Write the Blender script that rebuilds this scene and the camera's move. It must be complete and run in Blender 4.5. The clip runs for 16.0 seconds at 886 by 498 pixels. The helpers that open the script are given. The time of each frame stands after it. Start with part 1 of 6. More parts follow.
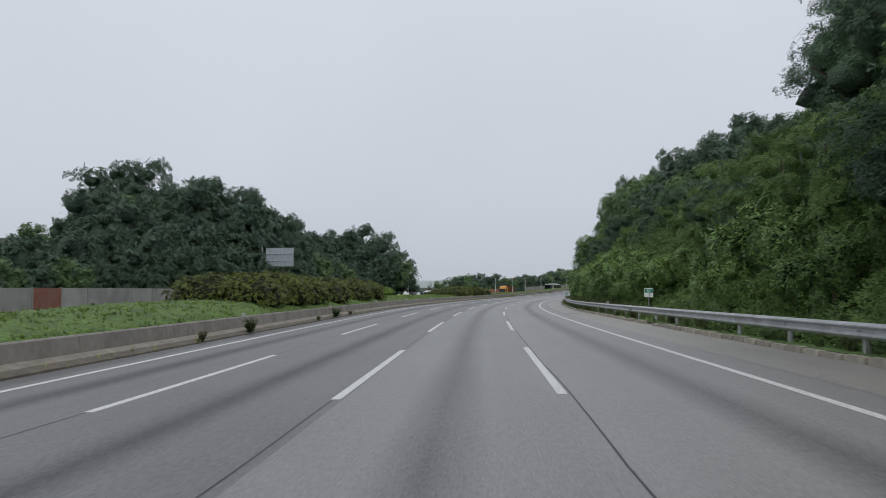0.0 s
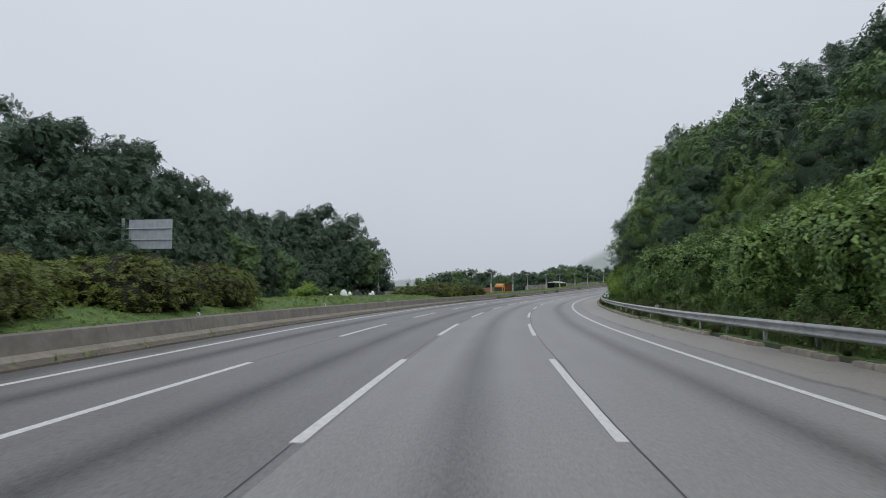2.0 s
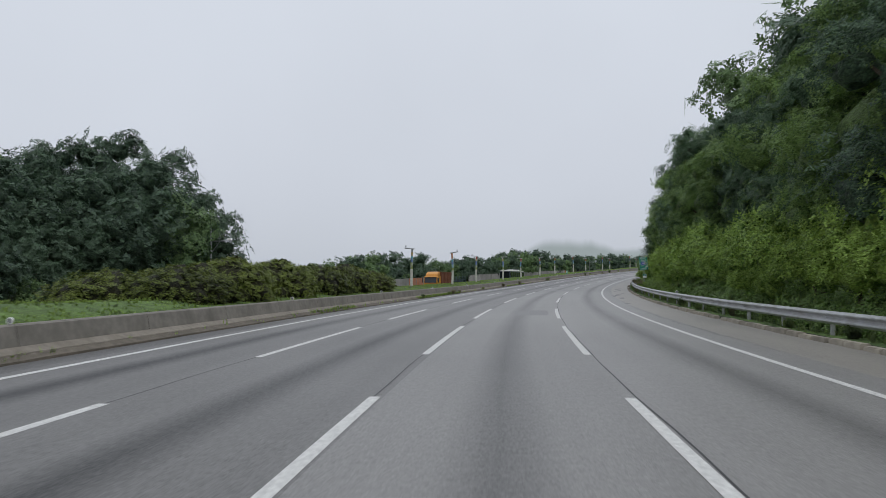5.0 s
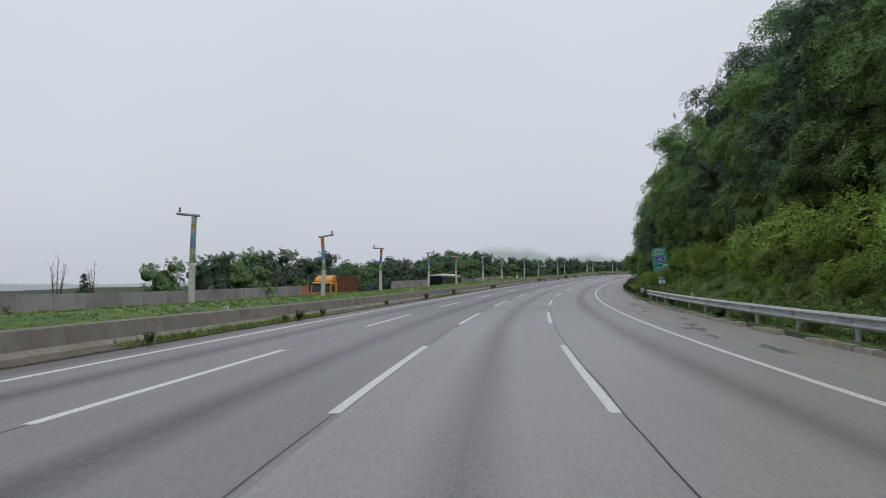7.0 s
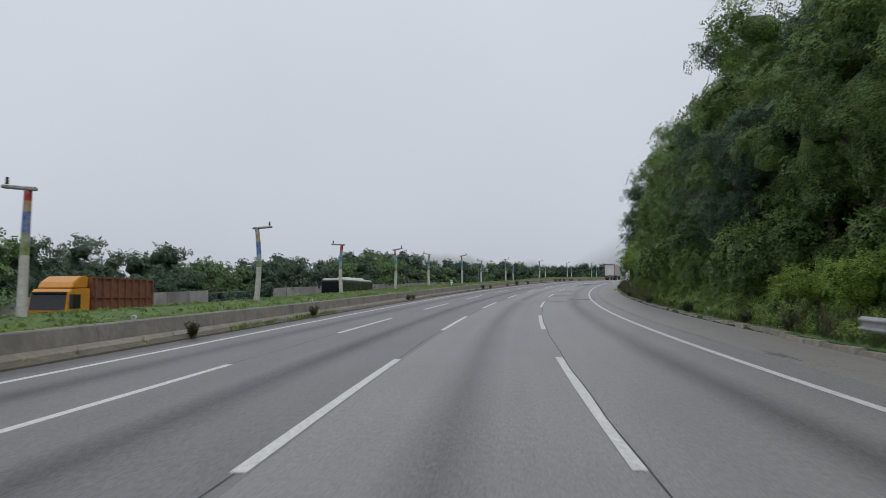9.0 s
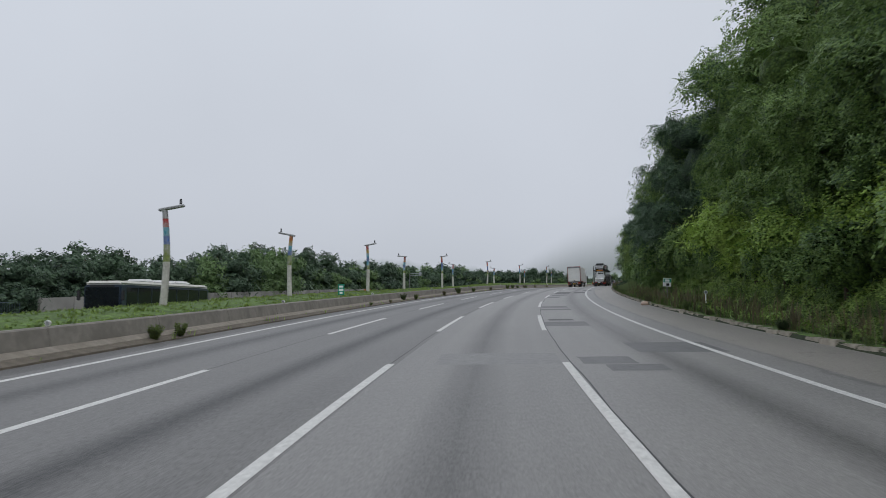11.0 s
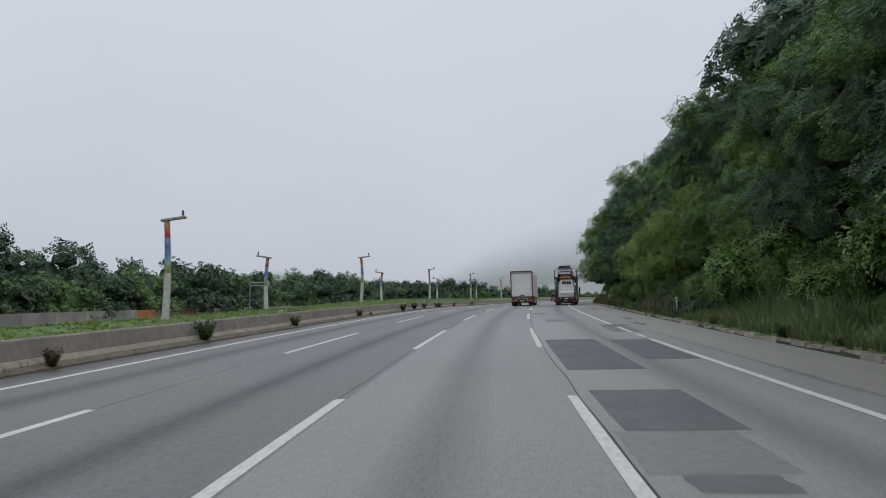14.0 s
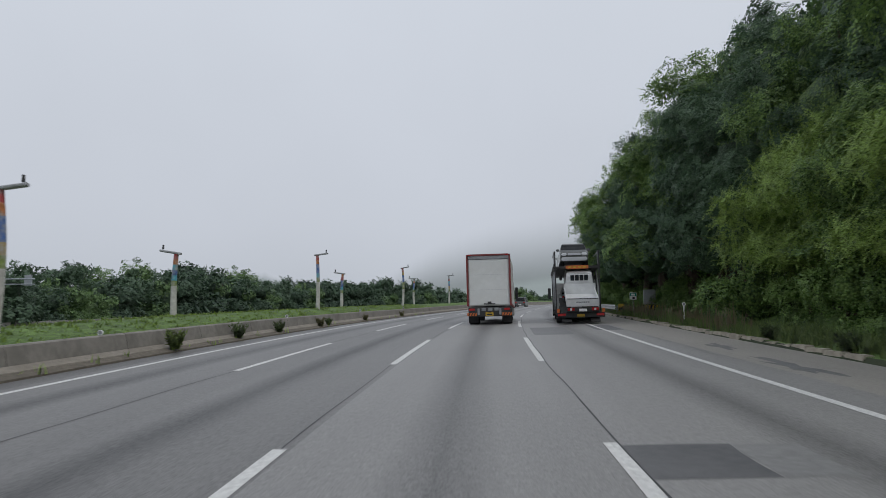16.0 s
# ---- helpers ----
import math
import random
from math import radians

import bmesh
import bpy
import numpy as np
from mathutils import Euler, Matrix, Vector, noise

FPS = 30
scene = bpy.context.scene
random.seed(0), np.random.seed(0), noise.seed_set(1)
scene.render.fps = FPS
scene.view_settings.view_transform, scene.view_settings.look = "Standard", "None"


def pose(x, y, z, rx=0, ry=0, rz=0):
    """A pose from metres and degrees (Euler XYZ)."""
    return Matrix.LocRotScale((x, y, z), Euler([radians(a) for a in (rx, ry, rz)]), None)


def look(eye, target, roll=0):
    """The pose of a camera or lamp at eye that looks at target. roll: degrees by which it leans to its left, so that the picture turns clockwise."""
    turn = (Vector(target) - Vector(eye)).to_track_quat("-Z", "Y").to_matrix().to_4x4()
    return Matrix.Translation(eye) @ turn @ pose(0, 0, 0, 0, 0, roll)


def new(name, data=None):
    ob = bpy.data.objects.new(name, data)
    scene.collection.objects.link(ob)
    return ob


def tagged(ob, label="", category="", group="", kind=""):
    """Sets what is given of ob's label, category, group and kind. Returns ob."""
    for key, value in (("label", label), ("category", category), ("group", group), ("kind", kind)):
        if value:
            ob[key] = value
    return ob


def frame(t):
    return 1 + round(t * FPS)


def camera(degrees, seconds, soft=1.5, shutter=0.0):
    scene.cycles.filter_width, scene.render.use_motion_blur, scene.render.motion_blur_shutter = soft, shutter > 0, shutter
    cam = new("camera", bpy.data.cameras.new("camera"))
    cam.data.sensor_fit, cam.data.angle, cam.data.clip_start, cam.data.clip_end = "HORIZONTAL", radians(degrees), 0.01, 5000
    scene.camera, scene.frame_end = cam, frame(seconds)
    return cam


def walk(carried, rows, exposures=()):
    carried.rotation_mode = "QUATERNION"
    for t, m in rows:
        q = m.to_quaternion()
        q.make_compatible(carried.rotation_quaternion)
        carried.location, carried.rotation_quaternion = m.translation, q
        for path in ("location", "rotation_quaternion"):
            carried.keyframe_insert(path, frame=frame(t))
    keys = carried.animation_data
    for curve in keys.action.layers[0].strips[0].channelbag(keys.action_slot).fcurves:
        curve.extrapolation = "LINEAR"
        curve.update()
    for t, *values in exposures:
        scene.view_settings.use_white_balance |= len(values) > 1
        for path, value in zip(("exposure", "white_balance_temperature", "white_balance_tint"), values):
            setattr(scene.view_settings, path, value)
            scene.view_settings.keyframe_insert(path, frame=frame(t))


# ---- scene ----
cam = camera(60.86, 16.0, soft=0.55, shutter=0.14)
# seconds, place in metres, turn in degrees
PATH = [
    (0.0, 0.537, 11.619, 1.668, 93.432, 0.187, 2.877),
    (0.5, 0.558, 22.664, 1.722, 93.275, 0.320, 2.909),
    (1.0, 0.582, 33.818, 1.715, 93.195, 0.312, 2.881),
    (1.5, 0.560, 44.913, 1.765, 93.391, 0.131, 2.658),
    (2.0, 0.544, 56.048, 1.781, 93.358, -0.022, 2.207),
    (2.5, 0.694, 67.254, 1.804, 93.151, -0.104, 1.736),
    (3.0, 0.981, 78.472, 1.839, 93.198, -0.128, 1.189),
    (3.5, 1.489, 89.774, 1.868, 93.078, -0.212, 0.712),
    (4.0, 2.172, 101.142, 1.895, 92.900, -0.105, -0.269),
    (4.5, 3.043, 112.047, 1.947, 92.781, 0.006, -1.296),
    (5.0, 4.109, 122.631, 2.000, 92.725, 0.111, -2.363),
    (5.5, 5.379, 133.035, 2.061, 92.740, 0.200, -3.465),
    (6.0, 6.877, 143.398, 2.131, 92.831, 0.263, -4.599),
    (6.5, 8.638, 153.857, 2.213, 93.004, 0.290, -5.765),
    (7.0, 10.704, 164.547, 2.303, 93.265, 0.270, -6.943),
    (7.5, 12.872, 175.073, 2.425, 93.430, 0.216, -8.186),
    (8.0, 15.262, 185.569, 2.563, 93.505, 0.215, -9.325),
    (8.5, 17.822, 196.088, 2.724, 93.656, 0.158, -10.465),
    (9.0, 20.466, 206.260, 2.917, 93.788, 0.110, -11.621),
    (9.5, 23.217, 216.201, 3.115, 93.908, 0.069, -12.777),
    (10.0, 26.107, 226.025, 3.332, 94.027, 0.038, -13.927),
    (10.5, 29.181, 235.842, 3.578, 94.152, 0.016, -15.072),
    (11.0, 32.490, 245.756, 3.846, 94.293, 0.004, -16.195),
    (11.5, 36.098, 255.869, 4.170, 94.458, 0.003, -17.280),
    (12.0, 39.975, 265.955, 4.514, 94.639, 0.050, -18.386),
    (12.5, 44.097, 275.843, 4.895, 94.838, 0.088, -19.436),
    (13.0, 48.357, 285.602, 5.292, 94.924, 0.151, -20.539),
    (13.5, 52.626, 295.015, 5.673, 94.956, 0.125, -21.442),
    (14.0, 57.139, 304.483, 6.067, 95.275, 0.097, -22.537),
    (14.5, 61.841, 313.969, 6.456, 95.502, 0.102, -23.558),
    (15.0, 66.659, 323.575, 6.851, 95.596, 0.078, -24.559),
    (15.5, 71.691, 333.383, 7.286, 95.581, 0.067, -25.413),
    (16.0, 76.940, 343.124, 7.709, 95.421, 0.216, -26.395),
]
walk(cam, [(t, pose(x, y, z, rx, ry, rz)) for t, x, y, z, rx, ry, rz in PATH], ((0.0, 0.05), (4.0, 0.08), (6.3, 0.1), (7.5, 0.1), (8.7, 0.03), (10.8, 0.0), (13.0, 0.0), (16.0, -0.02)))

# the road's bend (1/km) and slope (percent) along its length, every 65 m
BEND = [0.083, 0.074, 1.591, 1.868, 1.706, 1.88, 1.033, 1.553, 1.449, 1.449, 1.449, 1.449, 1.449, 1.449, 1.449, 1.449, 1.449]
SLOPE = [0.337, 0.235, 0.27, 0.805, 2.036, 3.703, 3.817, 2.65, 3.2, 2.6, 1.98, 1.744, 1.558, 1.414, 1.309, 1.241, 1.208]
# the change of the cross slope along the road, every 65 m
TWIST = [0.004, 0.0051, -0.0194, -0.0161, -0.0048, -0.0056, 0.0004, 0.002, 0.0014, 0.0014, 0.0014, 0.0014, 0.0014, 0.0014, 0.0014, 0.0014, 0.0014]
BANK = -0.0186

# ---- the road's line ----
KNOT = np.array([-40 + 65 * k for k in range(17)], float)
ALONG = np.arange(-60.0, 1100.0, 2.0)


def summed(a):
    return np.concatenate([[0], np.cumsum((a[1:] + a[:-1]) / 2 * 2.0)])


TURN = summed(np.interp(ALONG, KNOT, np.array(BEND) / 1000))
TURN -= TURN[30]
LINE_X, LINE_Y, LINE_Z = summed(np.sin(TURN)), summed(np.cos(TURN)), summed(np.interp(ALONG, KNOT, np.array(SLOPE) / 100))
LINE_X, LINE_Y, LINE_Z = LINE_X - LINE_X[30], LINE_Y - LINE_Y[30], LINE_Z - LINE_Z[30]


def level(s):
    return np.interp(s, ALONG, LINE_Z)


def at(s, d, z=0.0):
    """A place s metres along the road, d to its right and z over the lane's level there."""
    a = np.interp(s, ALONG, TURN)
    return Vector((np.interp(s, ALONG, LINE_X) + d * math.cos(a), np.interp(s, ALONG, LINE_Y) - d * math.sin(a), level(s) + z + np.interp(s, KNOT, TWIST) * min(max(d, -12.0), 12.0)))


def placed(s, d, z=0.0, turn=0.0):
    """A pose there whose y points along the road, turned to the left by some degrees."""
    p = at(s, d, z)
    return pose(p.x, p.y, p.z, 0, 0, -math.degrees(np.interp(s, ALONG, TURN)) + turn)


def rise(d):
    """The road's cross slope."""
    return -d * BANK


def opposite(s):
    """The level of the opposite carriageway."""
    return float(np.interp(s, [0, 100, 234, 310, 400, 600], [-0.25, -0.35, -1.6, -1.9, -2.3, -2.4]))


def hill_right(s, d):
    top = np.interp(s, [-60, 20, 60, 100, 130, 300, 430, 520, 700], [16, 16, 12, 15, 20, 20, 18, 8, 2])
    foot = 9.6 + float(np.interp(s, [195, 205, 224, 232, 300, 318, 348, 356, 368, 378, 420, 430], [0, 0.8, 0.8, 0, 0, 1.6, 1.6, 0.6, 0.6, 2.0, 2.0, 0]))
    up = max(d - foot, 0)
    return rise(9) + 0.1 + min(up * 0.62, top * (1 - math.exp(-up / 18)) + 0.15 * up)


def hill_left(s, d):
    back = max(-38.5 - d, 0)
    amount = np.interp(s, [-60, 40, 75, 110, 138, 154, 172, 190, 205, 216, 235], [0, 0, 0.15, 0.6, 1.0, 0.75, 0.5, 0.7, 0.65, 0.15, 0])
    return opposite(s) + 0.15 + amount * min(back * 0.5, 13 - 13 * math.exp(-back / 16))


def verge(s, d):
    o = opposite(s)
    bump = 0.6 * float(np.interp(s, [20, 42, 55, 80, 100, 118, 135, 150], [0, 1, 1, 0.6, 0.6, 0.7, 0.6, 0])) * float(np.interp(d, [-18, -17.4, -15, -12, -10.7], [0.3, 1, 1, 0.5, 0]))
    low = float(np.interp(s, [300, 345, 365, 380, 420], [0, 0.15, 0.15, -0.1, -0.15]))
    return float(np.interp(d, [-18.6, -17.6, -15, -12.5, -10.7], [o, o + 0.1, 0.62 - low, 0.72 - low, 0.46])) + bump


def height(s, d):
    """The ground's level over the lane's, right across the place."""
    if d >= 8.3:
        return float(hill_right(s, d))
    if d > -10.6:
        return rise(d) - 0.03
    if d > -18.6:
        return verge(s, d)
    if d > -38.5:
        return opposite(s)
    return float(hill_left(s, d))


# ---- light ----
SUN_UP, SUN_ROUND = 58, 150
world = bpy.data.worlds.new("world")
scene.world = world
world.use_nodes = True
wn, wl = world.node_tree.nodes, world.node_tree.links
sky = wn.new("ShaderNodeTexSky")
sky.sky_type, sky.sun_disc, sky.sun_elevation, sky.sun_rotation = "NISHITA", False, radians(SUN_UP), radians(SUN_ROUND)
sky.dust_density, sky.air_density, sky.ozone_density = 4.0, 1.0, 1.0
grey = wn.new("ShaderNodeHueSaturation")
grey.inputs["Saturation"].default_value = 0.25
wl.new(sky.outputs["Color"], grey.inputs["Color"])
# the closed cloud cover: brighter overhead, grey towards the horizon, with soft uneven cloud
coord = wn.new("ShaderNodeTexCoord")
split = wn.new("ShaderNodeSeparateXYZ")
wl.new(coord.outputs["Generated"], split.inputs[0])
ramp = wn.new("ShaderNodeValToRGB")
ramp.color_ramp.elements[0].position, ramp.color_ramp.elements[0].color = 0.0, (4.7, 5.05, 5.63, 1)
ramp.color_ramp.elements[1].position, ramp.color_ramp.elements[1].color = 0.55, (6.4, 6.85, 7.6, 1)
middle = ramp.color_ramp.elements.new(0.12)
middle.color = (5.25, 5.6, 6.27, 1)
wl.new(split.outputs["Z"], ramp.inputs[0])
cloud = wn.new("ShaderNodeTexNoise")
cloud.inputs["Scale"].default_value, cloud.inputs["Detail"].default_value = 2.6, 4
wl.new(coord.outputs["Generated"], cloud.inputs["Vector"])
uneven = wn.new("ShaderNodeMapRange")
uneven.inputs["To Min"].default_value, uneven.inputs["To Max"].default_value = 0.93, 1.07
wl.new(cloud.outputs["Fac"], uneven.inputs["Value"])
lit = wn.new("ShaderNodeVectorMath")
lit.operation = "SCALE"
wl.new(ramp.outputs["Color"], lit.inputs[0])
wl.new(uneven.outputs[0], lit.inputs["Scale"])
cover = wn.new("ShaderNodeMix")
cover.data_type = "RGBA"
cover.inputs["Factor"].default_value = 0.9
wl.new(grey.outputs["Color"], cover.inputs[6])
wl.new(lit.outputs[0], cover.inputs[7])
wl.new(cover.outputs[2], wn["Background"].inputs["Color"])
wn["Background"].inputs["Strength"].default_value = 0.11
sun = new("sun", bpy.data.lights.new("sun", "SUN"))
sun.data.energy, sun.data.angle, sun.data.color = 0.7, radians(25), (1.0, 0.97, 0.93)
sun.matrix_world = look((0, 0, 0), (-math.cos(radians(SUN_UP)) * math.sin(radians(SUN_ROUND)), -math.cos(radians(SUN_UP)) * math.cos(radians(SUN_ROUND)), -math.sin(radians(SUN_UP))))
scene.view_settings.exposure = 0.0


# ---- materials ----
def material(name, colour, rough=0.6, metal=0.0, vary=0.12, scale=3.0, bump=0.0, bump_scale=40.0, dirt=None, dirt_amount=0.0, dirt_scale=0.6, per_object=0.0, coat=0.0):
    """A surface with grain and, where given, larger patches of dirt and a shift from object to object."""
    m = bpy.data.materials.new(name)
    m.use_nodes = True
    n, l = m.node_tree.nodes, m.node_tree.links
    b = n["Principled BSDF"]
    b.inputs["Roughness"].default_value, b.inputs["Metallic"].default_value = rough, metal
    b.inputs["Coat Weight"].default_value = coat
    tc = n.new("ShaderNodeTexCoord")
    grain = n.new("ShaderNodeTexNoise")
    grain.inputs["Scale"].default_value, grain.inputs["Detail"].default_value = scale, 5
    l.new(tc.outputs["Object"], grain.inputs["Vector"])
    span = n.new("ShaderNodeMapRange")
    span.inputs["From Min"].default_value, span.inputs["From Max"].default_value = 0.3, 0.7
    span.inputs["To Min"].default_value, span.inputs["To Max"].default_value = 1 - vary, 1 + vary
    l.new(grain.outputs["Fac"], span.inputs["Value"])
    value = span.outputs[0]
    if per_object:
        info = n.new("ShaderNodeObjectInfo")
        r = n.new("ShaderNodeMapRange")
        r.inputs["To Min"].default_value, r.inputs["To Max"].default_value = 1 - per_object, 1 + per_object
        l.new(info.outputs["Random"], r.inputs["Value"])
        mul = n.new("ShaderNodeMath")
        mul.operation = "MULTIPLY"
        l.new(value, mul.inputs[0])
        l.new(r.outputs[0], mul.inputs[1])
        value = mul.outputs[0]
    base = n.new("ShaderNodeVectorMath")
    base.operation = "SCALE"
    base.inputs[0].default_value = colour
    l.new(value, base.inputs["Scale"])
    out = base.outputs[0]
    if dirt:
        patch = n.new("ShaderNodeTexNoise")
        patch.inputs["Scale"].default_value, patch.inputs["Detail"].default_value, patch.inputs["Roughness"].default_value = dirt_scale, 6, 0.65
        l.new(tc.outputs["Object"], patch.inputs["Vector"])
        cut = n.new("ShaderNodeMapRange")
        cut.inputs["From Min"].default_value, cut.inputs["From Max"].default_value = 0.42, 0.68
        cut.inputs["To Max"].default_value = dirt_amount
        l.new(patch.outputs["Fac"], cut.inputs["Value"])
        mix = n.new("ShaderNodeMix")
        mix.data_type = "RGBA"
        l.new(cut.outputs[0], mix.inputs["Factor"])
        l.new(out, mix.inputs[6])
        mix.inputs[7].default_value = (*dirt, 1)
        out = mix.outputs[2]
    l.new(out, b.inputs["Base Color"])
    if bump:
        fine = n.new("ShaderNodeTexNoise")
        fine.inputs["Scale"].default_value, fine.inputs["Detail"].default_value = bump_scale, 4
        l.new(tc.outputs["Object"], fine.inputs["Vector"])
        bn = n.new("ShaderNodeBump")
        bn.inputs["Strength"].default_value, bn.inputs["Distance"].default_value = bump, 0.02
        l.new(fine.outputs["Fac"], bn.inputs["Height"])
        l.new(bn.outputs[0], b.inputs["Normal"])
    return m


def leaf_material(name, low, high, gloss=0.55, thin=0.2, fine=11.5, open_to=None, gaps=0.7):
    """Leaves: shade from leaf to leaf and from plant to plant, with a little light through them; open_to leaves gaps between the small leaves of a spray."""
    m = bpy.data.materials.new(name)
    m.use_nodes = True
    n, l = m.node_tree.nodes, m.node_tree.links
    b = n["Principled BSDF"]
    b.inputs["Roughness"].default_value = gloss
    b.inputs["Specular IOR Level"].default_value = 0.3
    geo, info, tc = n.new("ShaderNodeNewGeometry"), n.new("ShaderNodeObjectInfo"), n.new("ShaderNodeTexCoord")
    big = n.new("ShaderNodeTexNoise")
    big.inputs["Scale"].default_value, big.inputs["Detail"].default_value = 0.35, 3
    l.new(tc.outputs["Object"], big.inputs["Vector"])
    parts = [(geo.outputs["Random Per Island"], 0.18), (info.outputs["Random"], 0.4), (big.outputs["Fac"], 0.5)]
    total = None
    for socket, weight in parts:
        mul = n.new("ShaderNodeMath")
        mul.operation = "MULTIPLY"
        mul.inputs[1].default_value = weight
        l.new(socket, mul.inputs[0])
        if total:
            add = n.new("ShaderNodeMath")
            add.operation = "ADD"
            l.new(total, add.inputs[0])
            l.new(mul.outputs[0], add.inputs[1])
            total = add.outputs[0]
        else:
            total = mul.outputs[0]
    # single small leaves in a spray: own tone, gaps darkened to paint shade, relief
    small = n.new("ShaderNodeTexVoronoi")
    small.inputs["Scale"].default_value = fine
    l.new(tc.outputs["Object"], small.inputs["Vector"])
    tone = n.new("ShaderNodeSeparateColor")
    l.new(small.outputs["Color"], tone.inputs[0])
    mul = n.new("ShaderNodeMath")
    mul.operation = "MULTIPLY_ADD"
    mul.inputs[1].default_value = 0.72
    l.new(tone.outputs[0], mul.inputs[0])
    l.new(total, mul.inputs[2])
    ramp = n.new("ShaderNodeValToRGB")
    ramp.color_ramp.elements[0].position, ramp.color_ramp.elements[0].color = 0.42, (*low, 1)
    ramp.color_ramp.elements[1].position, ramp.color_ramp.elements[1].color = 1.08, (*high, 1)
    l.new(mul.outputs[0], ramp.inputs[0])
    gap = n.new("ShaderNodeMapRange")
    gap.inputs["From Min"].default_value, gap.inputs["From Max"].default_value = 0.25, 0.75
    gap.inputs["To Min"].default_value, gap.inputs["To Max"].default_value = 1.40 - 0.5 * max(gaps - 0.4, 0), gaps
    l.new(small.outputs["Distance"], gap.inputs["Value"])
    tinted = n.new("ShaderNodeVectorMath")
    tinted.operation = "SCALE"
    l.new(ramp.outputs[0], tinted.inputs[0])
    l.new(gap.outputs[0], tinted.inputs["Scale"])
    l.new(tinted.outputs[0], b.inputs["Base Color"])
    relief = n.new("ShaderNodeBump")
    relief.inputs["Strength"].default_value, relief.inputs["Distance"].default_value = 0.8, 0.08
    relief.invert = True
    l.new(small.outputs["Distance"], relief.inputs["Height"])
    l.new(relief.outputs[0], b.inputs["Normal"])
    through_leaf = n.new("ShaderNodeBsdfTranslucent")
    l.new(tinted.outputs[0], through_leaf.inputs["Color"])
    mix = n.new("ShaderNodeMixShader")
    mix.inputs[0].default_value = thin
    l.new(b.outputs[0], mix.inputs[1])
    l.new(through_leaf.outputs[0], mix.inputs[2])
    out = mix.outputs[0]
    if open_to:
        hole = n.new("ShaderNodeMath")
        hole.operation = "GREATER_THAN"
        hole.inputs[1].default_value = open_to
        l.new(small.outputs["Distance"], hole.inputs[0])
        clear, cut = n.new("ShaderNodeBsdfTransparent"), n.new("ShaderNodeMixShader")
        l.new(hole.outputs[0], cut.inputs[0])
        l.new(out, cut.inputs[1])
        l.new(clear.outputs[0], cut.inputs[2])
        out = cut.outputs[0]
    l.new(out, n["Material Output"].inputs["Surface"])
    return m


def blade_material(name, low, high):
    """Grass: its own tone for each blade and slow drifts over the ground."""
    m = bpy.data.materials.new(name)
    m.use_nodes = True
    n, l = m.node_tree.nodes, m.node_tree.links
    b = n["Principled BSDF"]
    b.inputs["Roughness"].default_value, b.inputs["Specular IOR Level"].default_value = 0.6, 0.3
    geo, tc = n.new("ShaderNodeNewGeometry"), n.new("ShaderNodeTexCoord")
    drift = n.new("ShaderNodeTexNoise")
    drift.inputs["Scale"].default_value, drift.inputs["Detail"].default_value = 0.45, 4
    l.new(tc.outputs["Object"], drift.inputs["Vector"])
    mid = n.new("ShaderNodeMath")
    mid.operation = "ADD"
    l.new(geo.outputs["Random Per Island"], mid.inputs[0])
    l.new(drift.outputs["Fac"], mid.inputs[1])
    ramp = n.new("ShaderNodeValToRGB")
    ramp.color_ramp.elements[0].position, ramp.color_ramp.elements[0].color = 0.25, (*low, 1)
    ramp.color_ramp.elements[1].position, ramp.color_ramp.elements[1].color = 1.3, (*high, 1)
    l.new(mid.outputs[0], ramp.inputs[0])
    l.new(ramp.outputs[0], b.inputs["Base Color"])
    outward = n.new("ShaderNodeAttribute")
    outward.attribute_name = "outward"
    l.new(outward.outputs["Vector"], b.inputs["Normal"])
    thin, mix = n.new("ShaderNodeBsdfTranslucent"), n.new("ShaderNodeMixShader")
    l.new(ramp.outputs[0], thin.inputs["Color"])
    mix.inputs[0].default_value = 0.25
    l.new(b.outputs[0], mix.inputs[1])
    l.new(thin.outputs[0], mix.inputs[2])
    l.new(mix.outputs[0], n["Material Output"].inputs["Surface"])
    return m


INNER = {}


def foliage(name, low, high, fine=11.5, open_to=0.44):
    """Two surfaces of one plant: loose sprays with gaps, and the closed leaves further in."""
    m = leaf_material(name, low, high, fine=fine, open_to=open_to, gaps=0.8)
    INNER[name] = leaf_material("closed_" + name, low, high, fine=fine, gaps=0.7)
    return m


